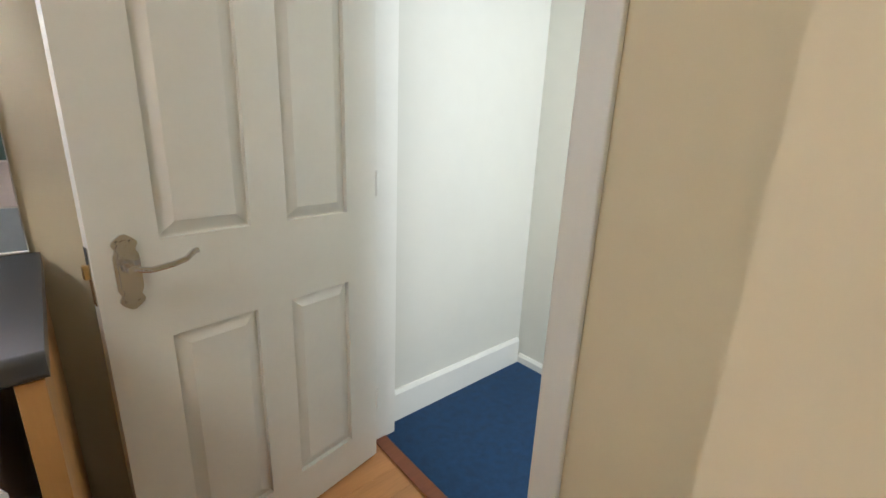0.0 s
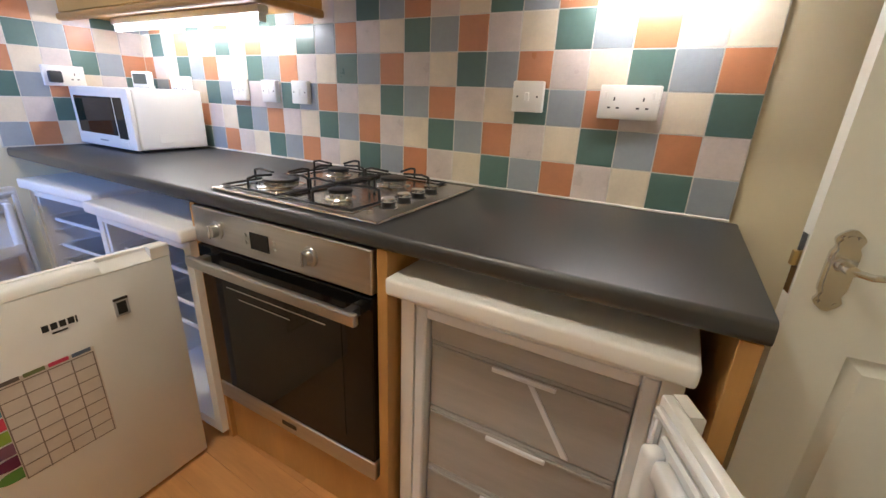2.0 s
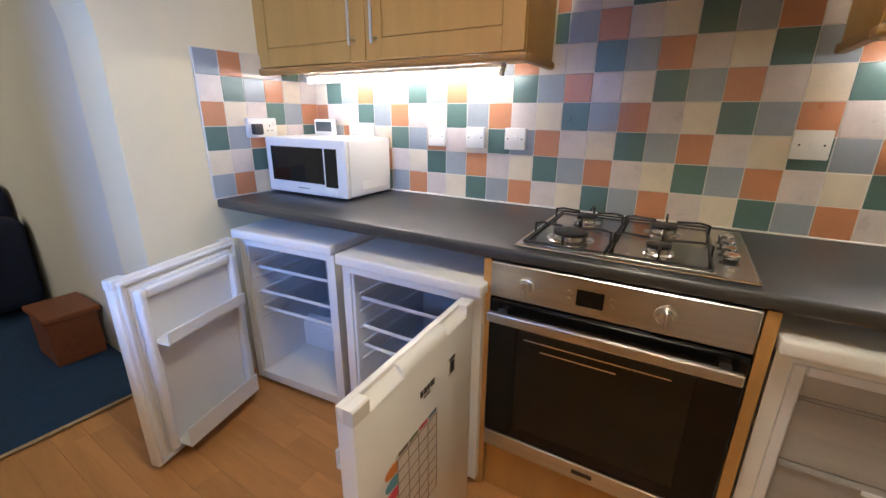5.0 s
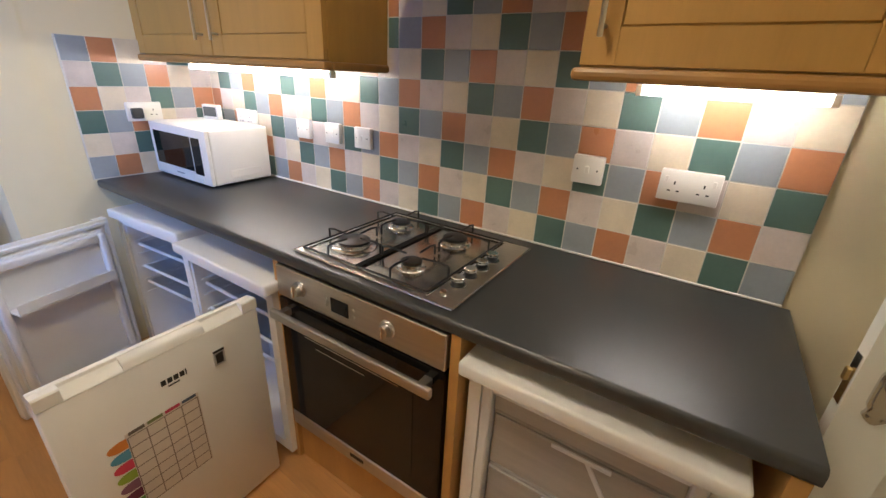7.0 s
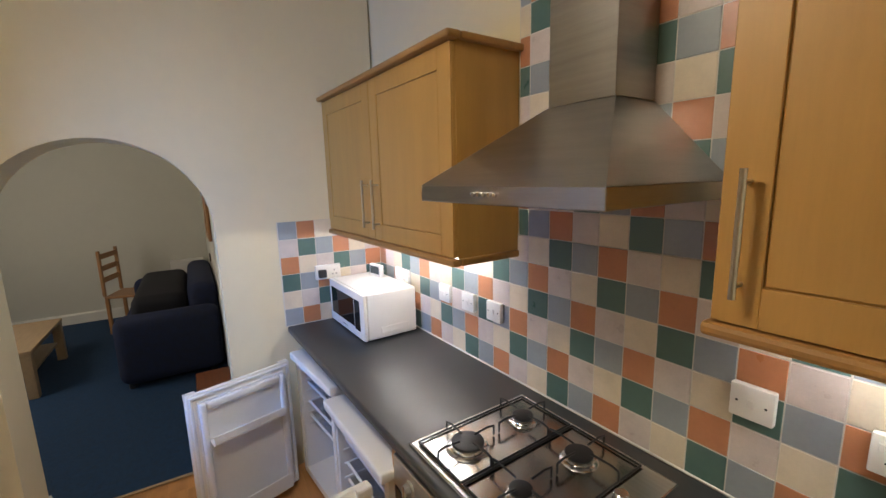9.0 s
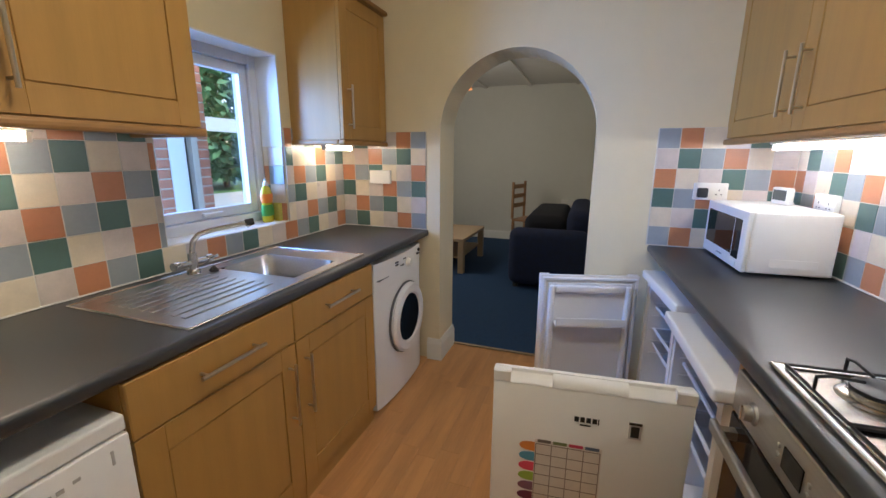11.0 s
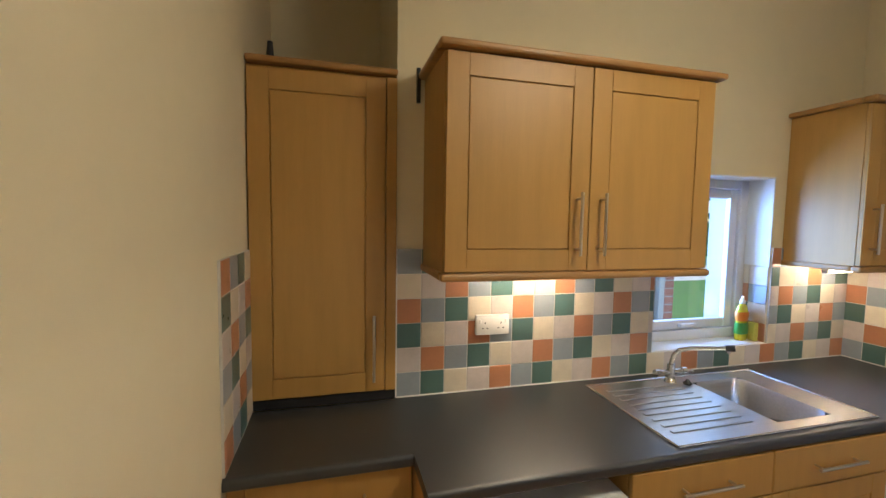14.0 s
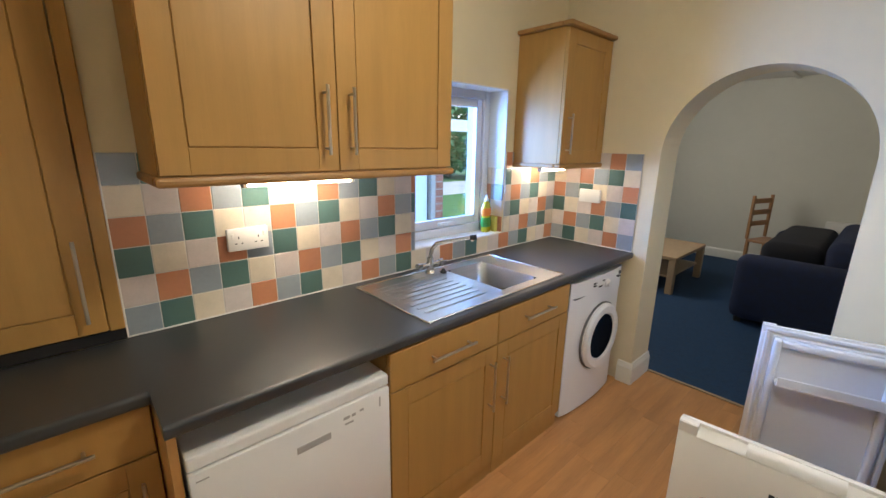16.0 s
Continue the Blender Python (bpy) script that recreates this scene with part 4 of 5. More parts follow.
def rounded(x0, x1, y0, y1, r, z):
    pts = []
    for cx, cy, a0 in ((x1 - r, y1 - r, 0), (x0 + r, y1 - r, 90), (x0 + r, y0 + r, 180), (x1 - r, y0 + r, 270)):
        for k in range(7):
            a = radians(a0 + 15 * k)
            pts.append(bm.verts.new((cx + r * math.cos(a), cy + r * math.sin(a), z)))
    return pts
rings = [rounded(bx0 + 0.0005, bx1 - 0.0005, by0 + 0.0005, by1 - 0.0005, 0.05, Z), rounded(bx0 + 0.008, bx1 - 0.008, by0 + 0.008, by1 - 0.008, 0.05, Z - 0.02), rounded(bx0 + 0.02, bx1 - 0.02, by0 + 0.02, by1 - 0.02, 0.055, Z - 0.13), rounded(bx0 + 0.05, bx1 - 0.05, by0 + 0.05, by1 - 0.05, 0.04, Z - 0.150)]
for a, b in zip(rings, rings[1:]):
    for k in range(len(a)):
        bm.faces.new((a[k], a[(k + 1) % len(a)], b[(k + 1) % len(a)], b[k]))
bm.faces.new(rings[-1])
part("bowl", bm, STEEL, sk, "deep rectangular steel bowl", True)
part("drain", lathe(B(), [(0.042, Z - 0.149), (0.042, Z - 0.146), (0.03, Z - 0.147)], 24, Matrix.Translation((-0.04, 0.75, 0))), CHROME, sk, "round drain", True)
for k in range(9):
    y = 0.555 + 0.044 * k
    part("drainer_rib", box(B(), 0.19, 0.55, y, y + 0.018, Z, Z + 0.0035, 0.0016, 2), STEEL, sk)
tap = thing("mixer_tap", "chrome mixer tap with a long angled spout", "tap", pose(0.19, 0.532, Z))
bm = B()
lathe(bm, [(0.027, 0), (0.025, 0.012), (0.018, 0.02), (0.017, 0.085)], 20)
rod(bm, (-0.062, 0.0, 0.045), (0.062, 0.0, 0.045), 0.013, 14)
part("body", bm, CHROME, tap, "", True)
bm = pipe(B(), [(0, 0, 0.08), (-0.002, 0.01, 0.130), (-0.015, 0.03, 0.160), (-0.05, 0.065, 0.175), (-0.14, 0.150, 0.195), (-0.150, 0.160, 0.180)], 0.0105, 12)
part("spout", bm, CHROME, tap, "long chrome swivel spout", True)
part("nozzle", rod(B(), (-0.138, 0.148, 0.194), (-0.162, 0.172, 0.199), 0.014, 14), DARK, tap)
for sgn in (-1, 1):
    k = part("tap_head", rod(B(), (sgn * 0.062, 0, 0.045), (sgn * 0.085, 0, 0.045), 0.018, 14), CHROME, tap, "", True)
    part("lever", rod(B(), (sgn * 0.075, 0.0, 0.045), (sgn * 0.078, 0.045, 0.062), 0.006, 10), CHROME, k, "", True)
solid("sink_plug", lathe(B(), [(0.016, 0), (0.02, 0.006), (0.012, 0.012), (0.006, 0.022)], 18, Matrix.Translation((0.135, 0.575, Z + 0.0003))), DARK, "black rubber sink plug behind the tap", "plug", smooth=True)

# ---- microwave and weather clock ----
mw = thing("microwave", "white microwave oven standing on the worktop", "microwave", H(-2.372, -0.20, TOP) )
MW, MD, MH = 0.250, 0.155, 0.262
part("body", box(B(), -MW, MW, -MD + 0.02, MD, 0.012, MH, 0.010, 3), APPLIANCE, mw, "", True)
d = part("door", box(B(), -MW, MW, -MD, -MD + 0.0195, 0.012, MH - 0.002, 0.006, 2), APPLIANCE, mw, "", True)
part("window", box(B(), -MW + 0.035, 0.120, -MD - 0.002, -MD, 0.065, MH - 0.04, 0.001), BLACK_GLASS, d, "dark door window")
part("control_panel", box(B(), 0.128, 0.200, -MD - 0.002, -MD, 0.055, MH - 0.04, 0.001), BLACK_GLASS, d, "black control panel")
part("marking", box(B(), -0.05, 0.02, -MD - 0.001, -MD, 0.036, 0.042), mat("grey_marking", (0.35, 0.35, 0.36), 0.5), d)
part("button", box(B(), 0.135, 0.192, -MD - 0.005, -MD - 0.0005, 0.022, 0.046, 0.002), APPLIANCE, d)
part("side_relief", box(B(), MW, MW + 0.0015, -0.06, 0.10, 0.04, 0.075, 0.0006), APPLIANCE, mw)
for x in (-0.2, 0.2):
    for y in (-0.1, 0.1):
        part("foot", rod(B(), (x, y, 0), (x, y, 0.0115), 0.014, 12), DARK, mw)
wc = thing("weather_clock", "small white digital clock standing on the microwave", "clock", H(-2.47, -0.11, TOP + MH + 0.001, 8))
part("case", box(B(), -0.058, 0.058, -0.014, 0.014, 0, 0.075, 0.006, 2), PLASTIC, wc, "", True)
part("screen", box(B(), -0.046, 0.046, -0.0155, -0.014, 0.018, 0.064), mat("lcd_grey", (0.10, 0.11, 0.10), 0.2), wc, "grey display in a black rim")
part("stand", box(B(), -0.03, 0.03, 0.0145, 0.035, 0, 0.01), PLASTIC, wc)

# ---- sockets and switches ----


def socket(m, w, label, kind):
    """Plate facing -y, centred, w wide."""
    c = thing("wall_socket" if kind != "switch" else "wall_switch", label, "socket" if kind != "switch" else "switch", m)
    part("plate", box(B(), -w / 2, w / 2, -0.022, 0, -0.043, 0.043, 0.004, 2), PLASTIC, c, "", True)
    if kind == "double":
        for x in (-0.036, 0.036):
            for dx, dz, ww, hh in ((0, 0.008, 0.004, 0.009), (-0.011, -0.014, 0.008, 0.004), (0.011, -0.014, 0.008, 0.004)):
                part("pin_hole", box(B(), x + dx - ww / 2, x + dx + ww / 2, -0.0227, -0.022, dz - hh / 2, dz + hh / 2), DARK, c)
            part("rocker", box(B(), x + (0.022 if x > 0 else -0.022) - 0.005, x + (0.022 if x > 0 else -0.022) + 0.005, -0.026, -0.022, 0.008, 0.026, 0.0015), PLASTIC, c)
    elif kind in ("single", "switch"):
        part("rocker", box(B(), -0.007, 0.007, -0.027, -0.022, -0.012, 0.012, 0.002), PLASTIC, c)
        for x in (-0.030, 0.030):
            part("screw", rod(B(), (x, -0.0226, 0), (x, -0.022, 0), 0.003, 8), DARK, c)
    return c


T = 0.006
socket(H(-0.567, -T, 1.192), 0.092, "white cooker switch on the tiled wall", "switch")
socket(H(-0.290, -T, 1.186), 0.150, "white double wall socket on the tiles", "double")
for u in (-1.874, -1.682, -1.503):
    socket(H(u, -T, 1.178), 0.088, "white switched appliance outlet on the tiles", "single")
socket(H(-2.315, -T, 1.185), 0.150, "white double wall socket behind the microwave", "double")
WESTM = lambda y, z: pose(ARCH_X + T, y, z, 0, 0, 90)
socket(WESTM(2.585, 1.205), 0.150, "white double wall socket with a black plug", "double")
solid("plug", box(B(), -0.025, 0.022, -0.052, -0.0232, -0.024, 0.024, 0.006, 2), DARK, "black mains plug in the wall socket", "plug", WESTM(2.547, 1.20), smooth=True)
socket(S(1.037, SINK_Y + T, 1.196), 0.150, "white double wall socket above the worktop", "double")
socket(WESTM(0.705, 1.238), 0.150, "blank white double outlet plate on the tiles", "blank")

# ---- window ----
FYW = SINK_Y - 0.175
w1 = thing("window_1", "white plastic casement window over the sink", "window", kind="structure")
fr = B()
def fbox(x0, x1, z0, z1, y0=FYW - 0.035, y1=FYW + 0.035):
    box(fr, x0, x1, y0, y1, z0, z1, 0.004)
fw = 0.055
fbox(WX0, WX0 + fw, WZ0, WZ1)
fbox(WX1 - fw, WX1, WZ0, WZ1)
fbox(WX0 + fw, WX1 - fw, WZ0, WZ0 + fw)
fbox(WX0 + fw, WX1 - fw, WZ1 - fw, WZ1)
part("window_frame", fr, UPVC, w1)
fr = B()
a0, a1, c0, c1 = WX0 + fw + 0.002, WX1 - fw - 0.002, WZ0 + fw + 0.002, WZ1 - fw - 0.002
fbox(a0, a0 + 0.05, c0, c1, FYW - 0.012, FYW + 0.020)
fbox(a1 - 0.05, a1, c0, c1, FYW - 0.012, FYW + 0.020)
fbox(a0 + 0.05, a1 - 0.05, c0, c0 + 0.05, FYW - 0.012, FYW + 0.020)
fbox(a0 + 0.05, a1 - 0.05, c1 - 0.05, c1, FYW - 0.012, FYW + 0.020)
sash = part("sash", fr, UPVC, w1)
pane = part("pane", box(B(), a0 + 0.051, a1 - 0.051, FYW - 0.004, FYW + 0.004, c0 + 0.051, c1 - 0.051), GLASS, sash)
pane.visible_shadow = False
part("handle", box(B(), (a0 + a1) / 2 - 0.05, (a0 + a1) / 2 + 0.06, FYW + 0.0202, FYW + 0.045, c0 + 0.015, c0 + 0.033, 0.004, 2), UPVC, sash, "white window handle")
bm = B()
box(bm, WX0 + 0.0005, WX1 - 0.0005, FYW + 0.036, SINK_Y - 0.001, WZ0, WZ0 + 0.004)
box(bm, WX1 - 0.008, WX1 - 0.0005, FYW + 0.036, SINK_Y - 0.001, WZ0 + 0.004, WZ1)
box(bm, WX0 + 0.0005, WX0 + 0.008, FYW + 0.036, SINK_Y - 0.001, 1.42, WZ1)
box(bm, WX0 + 0.008, WX1 - 0.008, FYW + 0.036, SINK_Y - 0.001, WZ1 - 0.008, WZ1 - 0.0005)
part("reveal", bm, mat("white_reveal_paint", (0.74, 0.73, 0.70), 0.6, vary=0.04), w1, "white painted window reveal")

bottle = thing("soap_bottle", "washing-up liquid bottle, yellow-green, on the window sill", "bottle", pose(-0.455, 0.335, WZ0 + 0.0045, 0, 0, 20))
bm = lathe(B(), [(0.026, 0), (0.030, 0.006), (0.031, 0.06), (0.026, 0.10), (0.031, 0.15), (0.022, 0.185), (0.011, 0.198)], 24)
bm.transform(Matrix.Diagonal((1.55, 0.9, 1, 1)))
part("body", bm, YELLOW_LIQUID, bottle, "", True)
bm = lathe(B(), [(0.0315, 0.035), (0.0322, 0.06), (0.0285, 0.095)], 24)
bm.transform(Matrix.Diagonal((1.56, 0.92, 1, 1)))
part("label", bm, GREEN_LABEL, bottle, "green label", True)
bm = lathe(B(), [(0.0275, 0.105), (0.0322, 0.135), (0.0312, 0.155)], 24)
bm.transform(Matrix.Diagonal((1.56, 0.92, 1, 1)))
part("neck_label", bm, ORANGE_LABEL, bottle, "orange label", True)
part("cap", lathe(B(), [(0.013, 0.198), (0.013, 0.215), (0.007, 0.219), (0.006, 0.238)], 16), PLASTIC, bottle, "white push cap", True)
sp = thing("sponge_pack", "yellow sponge standing on the window sill", "sponge", pose(-0.500, 0.368, WZ0 + 0.0045, 0, 0, 80))
part("sponge", box(B(), -0.025, 0.02, -0.012, 0.012, 0, 0.10, 0.004, 2), mat("yellow_sponge", (0.55, 0.50, 0.10), 0.9, bump=0.6, bump_scale=200), sp)

# ---- heater, ceiling light ----
ht = thing("wall_heater", "cream convector heater on the wall beside the recess", "heater", pose(EAST_X, 1.345, -0.08, 0, 0, 0))
part("case", box(B(), -0.085, -0.012, -0.30, 0.30, 0.18, 0.665, 0.010, 2), PLASTIC, ht, "", True)
part("bracket", box(B(), -0.0115, -0.0005, -0.2, 0.2, 0.3, 0.55), PLASTIC, ht)
for k in range(20):
    y = -0.275 + k * 0.028
    part("slot", box(B(), -0.078, -0.020, y, y + 0.015, 0.6652, 0.667), DARK, ht)
LDROP = 0.36
cl = thing("ceiling_light", "round white ceiling light on a short stem, switched on", "light", pose(0.60, 1.75, CEIL - 0.001 - LDROP))
part("rose", rod(B(), (0, 0, LDROP - 0.025), (0, 0, LDROP), 0.05, 24), PLASTIC, cl)
part("stem", rod(B(), (0, 0, 0), (0, 0, LDROP - 0.0255), 0.008, 12), PLASTIC, cl)
part("base", rod(B(), (0, 0, -0.02), (0, 0, -0.0005), 0.12, 28), PLASTIC, cl)
part("diffuser", lathe(B(), [(0.145, -0.021), (0.150, -0.035), (0.125, -0.065), (0.06, -0.085)], 32), LAMP_GLOW, cl, "glowing opal diffuser", True)

# ---- living room things ----
sofa = thing("sofa", "navy fabric sofa standing along the wall", "sofa", pose(-3.02, 1.245, 0.006))
def cushion(x0, x1, y0, y1, z0, z1, r=0.05):
    return box(B(), x0, x1, y0, y1, z0, z1, r, 4)
part("base", cushion(-1.50, 0.02, 0.04, 0.80, 0.06, 0.36, 0.03), NAVY, sofa, "", True)
part("arm", cushion(-0.02, 0.20, 0.0, 0.80, 0.04, 0.64, 0.09), NAVY, sofa, "", True)
part("arm", cushion(-1.70, -1.50, 0.0, 0.80, 0.04, 0.64, 0.09), NAVY, sofa, "", True)
part("backrest", cushion(-1.50, -0.025, 0.56, 0.81, 0.365, 0.82, 0.09), NAVY, sofa, "", True)
for x in (-1.485, -0.75):
    part("seat_cushion", cushion(x, x + 0.72, 0.02, 0.56, 0.365, 0.50, 0.04), NAVY, sofa, "", True)
for x in (-1.6, 0.1):
    for y in (0.08, 0.7):
        part("foot", rod(B(), (x, y, 0), (x, y, 0.045), 0.03, 12), DARK, sofa)
solid("sofa_throw", cushion(-4.45, -3.08, 1.36, 1.80, 0.507, 0.755, 0.09), DARK_FABRIC, "black blanket heaped on the sofa seat", "blanket", smooth=True)
ct = thing("coffee_table", "low pale wood coffee table with a lower shelf", "table", pose(-3.65, 0.27, 0.006))
part("tabletop", box(B(), -0.50, 0.50, -0.40, 0.40, 0.385, 0.42, 0.004), OAK, ct)
part("shelf", box(B(), -0.44, 0.44, -0.35, 0.35, 0.17, 0.19, 0.003), OAK, ct)
for x in (-0.46, 0.46):
    for y in (-0.36, 0.36):
        part("leg", box(B(), x - 0.035, x + 0.035, y - 0.035, y + 0.035, 0, 0.384, 0.004), OAK, ct)
ch = thing("dining_chair", "varnished wooden slatted chair by the far wall", "chair", pose(-4.83, 1.20, 0.006, 0, 0, 162))
part("seat", box(B(), -0.21, 0.21, -0.20, 0.20, 0.43, 0.46, 0.008, 2), CHAIR_WOOD, ch)
for x in (-0.19, 0.19):
    part("leg", box(B(), x - 0.018, x + 0.018, -0.19, -0.155, 0, 0.429, 0.004), CHAIR_WOOD, ch)
    part("leg", box(B(), x - 0.018, x + 0.018, 0.165, 0.20, 0, 0.429, 0.004), CHAIR_WOOD, ch)
    part("back_post", box(B(), x - 0.018, x + 0.018, 0.185, 0.215, 0.461, 1.0, 0.004), CHAIR_WOOD, ch)
for k in range(3):
    part("back_slat", box(B(), -0.172, 0.172, 0.190, 0.210, 0.62 + 0.14 * k, 0.68 + 0.14 * k, 0.003), CHAIR_WOOD, ch)
sh = thing("storage_heater", "white storage heater against the far wall", "heater", pose(LX, 1.80, 0.006))
part("case", box(B(), 0.02, 0.17, -0.20, 0.20, 0.06, 0.70, 0.008, 2), PLASTIC, sh)
part("foot", box(B(), 0.03, 0.16, -0.18, -0.15, 0, 0.0595), DARK, sh)
part("foot", box(B(), 0.03, 0.16, 0.15, 0.18, 0, 0.0595), DARK, sh)
mr = thing("wall_mirror", "wood-framed mirror on the living room wall", "mirror", pose(-3.25, 2.058, 1.22))
for a, b, z0, z1 in ((-0.30, -0.215, 0, 0.80), (0.215, 0.30, 0, 0.80), (-0.215, 0.215, 0, 0.045), (-0.215, 0.215, 0.755, 0.80)):
    part("frame", box(B(), a, b, -0.028, -0.001, z0, z1, 0.004), CHAIR_WOOD, mr)
part("glass", box(B(), -0.2145, 0.2145, -0.014, -0.002, 0.0455, 0.7545), MIRROR, mr)
solid("light_switch", box(B(), -4.15, -4.08, 2.047, 2.0595, 0.85, 0.94, 0.003), mat("bronze_plate", (0.10, 0.07, 0.05), 0.4), "small dark wall plate above the sofa arm", "switch")
pl = thing("pendant_lamp", "orange fabric pendant lamp in the living room", "lamp", pose(-3.1, 0.645, LC - 0.001))
part("cord", rod(B(), (0, 0, -0.24), (0, 0, 0), 0.004, 8), PLASTIC, pl)
bm = B()
bmesh.ops.create_cone(bm, cap_ends=False, segments=28, radius1=0.105, radius2=0.05, depth=0.15, matrix=Matrix.Translation((0, 0, -0.31)))
part("shade", bm, SHADE, pl, "orange tapered shade", True)

bx = thing("wooden_box", "low red-brown wooden box on the carpet beyond the arch", "box", pose(-2.08, 1.93, 0.0065))
part("lid", box(B(), -0.16, 0.16, -0.12, 0.12, 0.245, 0.275, 0.005), RED_WOOD, bx)
part("body", box(B(), -0.145, 0.145, -0.105, 0.105, 0.0, 0.2445, 0.003), RED_WOOD, bx)

# ---- outside ----
ground = solid("ground", box(B(), -150, 150, -150, 150, -0.35, -0.25), GRASS, "lawn round the house", "ground", kind="structure")
solid("yard_paving", box(B(), -12, 8, -4.0, S0 - 0.02, -0.2495, -0.235), CONCRETE, "pale concrete yard under the window", "paving", kind="structure")
# bare dark lawn before the drive imitates shaded ground, pale concrete sunlit ground
solid("sunlit_drive", box(B(), -30, 12, -12.8, -9.0, -0.2495, -0.238), CONCRETE, "pale concrete drive standing for the sunlit ground beyond the lawn", "paving", kind="structure")
brick_whole = finish("brick", box(B(), -0.1055, 0.1055, -0.05, 0.05, 0, 0.064, 0.003), BRICK)
brick_half = finish("brick", box(B(), -0.0505, 0.0505, -0.05, 0.05, 0, 0.064, 0.003), BRICK)


def brick_wall(name, label, x0, x1, y):
    """Stretcher-bond brickwork with half bricks at alternate ends."""
    c = thing(name, label, "wall", pose(x0, y, -0.235))
    w = x1 - x0
    part("core", box(B(), 0.004, w - 0.004, -0.046, 0.046, 0, 2.9), MORTAR, c)
    for r in range(38):
        x = 0.0
        half = r % 2
        while x < w - 0.09:
            length = 0.101 if half or w - x < 0.20 else 0.211
            o = new("brick", brick_half if length < 0.2 else brick_whole)
            o.parent = c
            o.location = (x + length / 2, 0, 0.006 + r * 0.075)
            x += length + 0.010
            half = 0


brick_wall("brick_pier", "narrow red brick pier outside the window", -1.350, -1.19, -1.10)
brick_wall("brick_return", "red brick wall end outside the window", -0.985, -0.35, -1.10)
dp = thing("white_post", "white painted post between the brick walls outside", "post", pose(-1.135, -1.10, -0.235))
part("post", box(B(), -0.0, 0.145, -0.05, 0.05, 0, 2.9, 0.006), UPVC, dp)
# black sheet added in place of the shade between post and pier
part("gap_shade", box(B(), -0.05, -0.002, -0.03, 0.0, 0, 2.9), DARK_GAP, dp, "black sheet standing for the shaded gap beside the post")
fence = thing("carport_rail", "white horizontal boards of an outbuilding across the yard", "fence", pose(-3.4, -6.6, -0.235))
for z in (2.15,):
    part("board", box(B(), -5.0, 4.0, -0.02, 0.02, z, z + 0.32, 0.004), UPVC, fence)
for x in (-4.8, -1.6, 1.6, 3.9):
    part("post", box(B(), x - 0.05, x + 0.05, -0.08, -0.022, 0, 2.46), UPVC, fence)


def tree(x, y, h, spread, n, seed, label):
    rnd = random.Random(seed)
    c = thing("garden_tree", label, "tree", pose(x, y, -0.25), "trees behind the house")
    bm = B()
    rod(bm, (0, 0, 0), (0.1, 0.05, h * 0.55), 0.16, 10, 0.08)
    for k in range(6):
        a = k * 1.05
        rod(bm, (0.05, 0.03, h * (0.25 + 0.05 * k)), (math.cos(a) * spread * 0.6, math.sin(a) * spread * 0.6, h * (0.45 + 0.07 * k)), 0.05, 7, 0.02)
    part("trunk", bm, BARK, c)
    vs, fs = [], []
    for _ in range(n):
        a, r, z = rnd.uniform(0, math.tau), spread * math.sqrt(rnd.random()), h * rnd.uniform(0.06, 1.0)
        r *= 0.55 + 0.45 * math.sin(math.pi * min(1, z / h * 0.9 + 0.1)) + 0.15 * math.sin(5 * a + z)
        p = Vector((math.cos(a) * r, math.sin(a) * r, z))
        q = Euler((rnd.uniform(-1, 1), rnd.uniform(-1, 1), rnd.uniform(0, 6))).to_matrix()
        s = rnd.uniform(0.16, 0.34)
        b0 = len(vs)
        vs += [tuple(p + q @ Vector(v) * s) for v in ((-1, 0, 0), (0, -0.5, 0.1), (1, 0, 0), (0, 0.5, 0.1))]
        fs.append((b0, b0 + 1, b0 + 2, b0 + 3))
    me = bpy.data.meshes.new("crown")
    me.from_pydata(vs, [], fs)
    me.materials.append(LEAF)
    o = new("crown", me)
    o.parent = c


for k, (x, y, h, s) in enumerate(((-7.4, -16.0, 7.0, 2.8), (-11.0, -15.5, 6.5, 2.8), (-3.6, -16.0, 7.5, 2.8), (-15.0, -15.5, 7.0, 3.0), (-9.2, -19.5, 10.0, 3.6), (-13.5, -20.0, 10.0, 3.6), (-5.0, -20.0, 10.0, 3.6))):
    tree(x, y, h, s, 5200, k, "leafy green garden tree behind the yard")

# ---- tiles ----
P = 0.102
GAP = 0.0022
MATS = (TILE_ORANGE, TILE_GREY, TILE_GREEN, TILE_CREAM, TILE_PALE)
cache = {}


def tile_mesh(w, h, material):
    key = (round(w, 3), round(h, 3), material.name)
    if key not in cache:
        cache[key] = finish("tile", box(B(), -w / 2, w / 2, -0.0065, 0, -h / 2, h / 2, 0.0016), material)
    return cache[key]


def tiles(parent, m, cols, rows, pick, clip=None, z0=TOP + 0.004):
    """Tiles in the local plane y 0 of m, running along -x from 0; the wall looks to -y."""
    for r in rows:
        for c in cols:
            x0, x1, a, b = -(c + 1) * P, -c * P, z0 + r * P, z0 + (r + 1) * P
            if clip:
                q = clip(x0, x1, a, b)
                if q is None:
                    continue
                x0, x1, a, b = q
            if x1 - x0 < 0.012 or b - a < 0.012:
                continue
            o = new("tile", tile_mesh(x1 - x0 - GAP, b - a - GAP, MATS[pick(c, r) % 5]))
            o.parent = parent
            o.matrix_world = m @ Matrix.Translation(((x0 + x1) / 2, 0, (a + b) / 2))


main = lambda c, r: c - (4 + 2 * r)
NB = 0.004
solid("grout_north", box(B(), -2.662, 0.0, -0.0022, 0.0098, TOP, TOP + 6 * P + 0.004), GROUT, "white tile grout of the cooker wall", "grout", HOB, "structure")
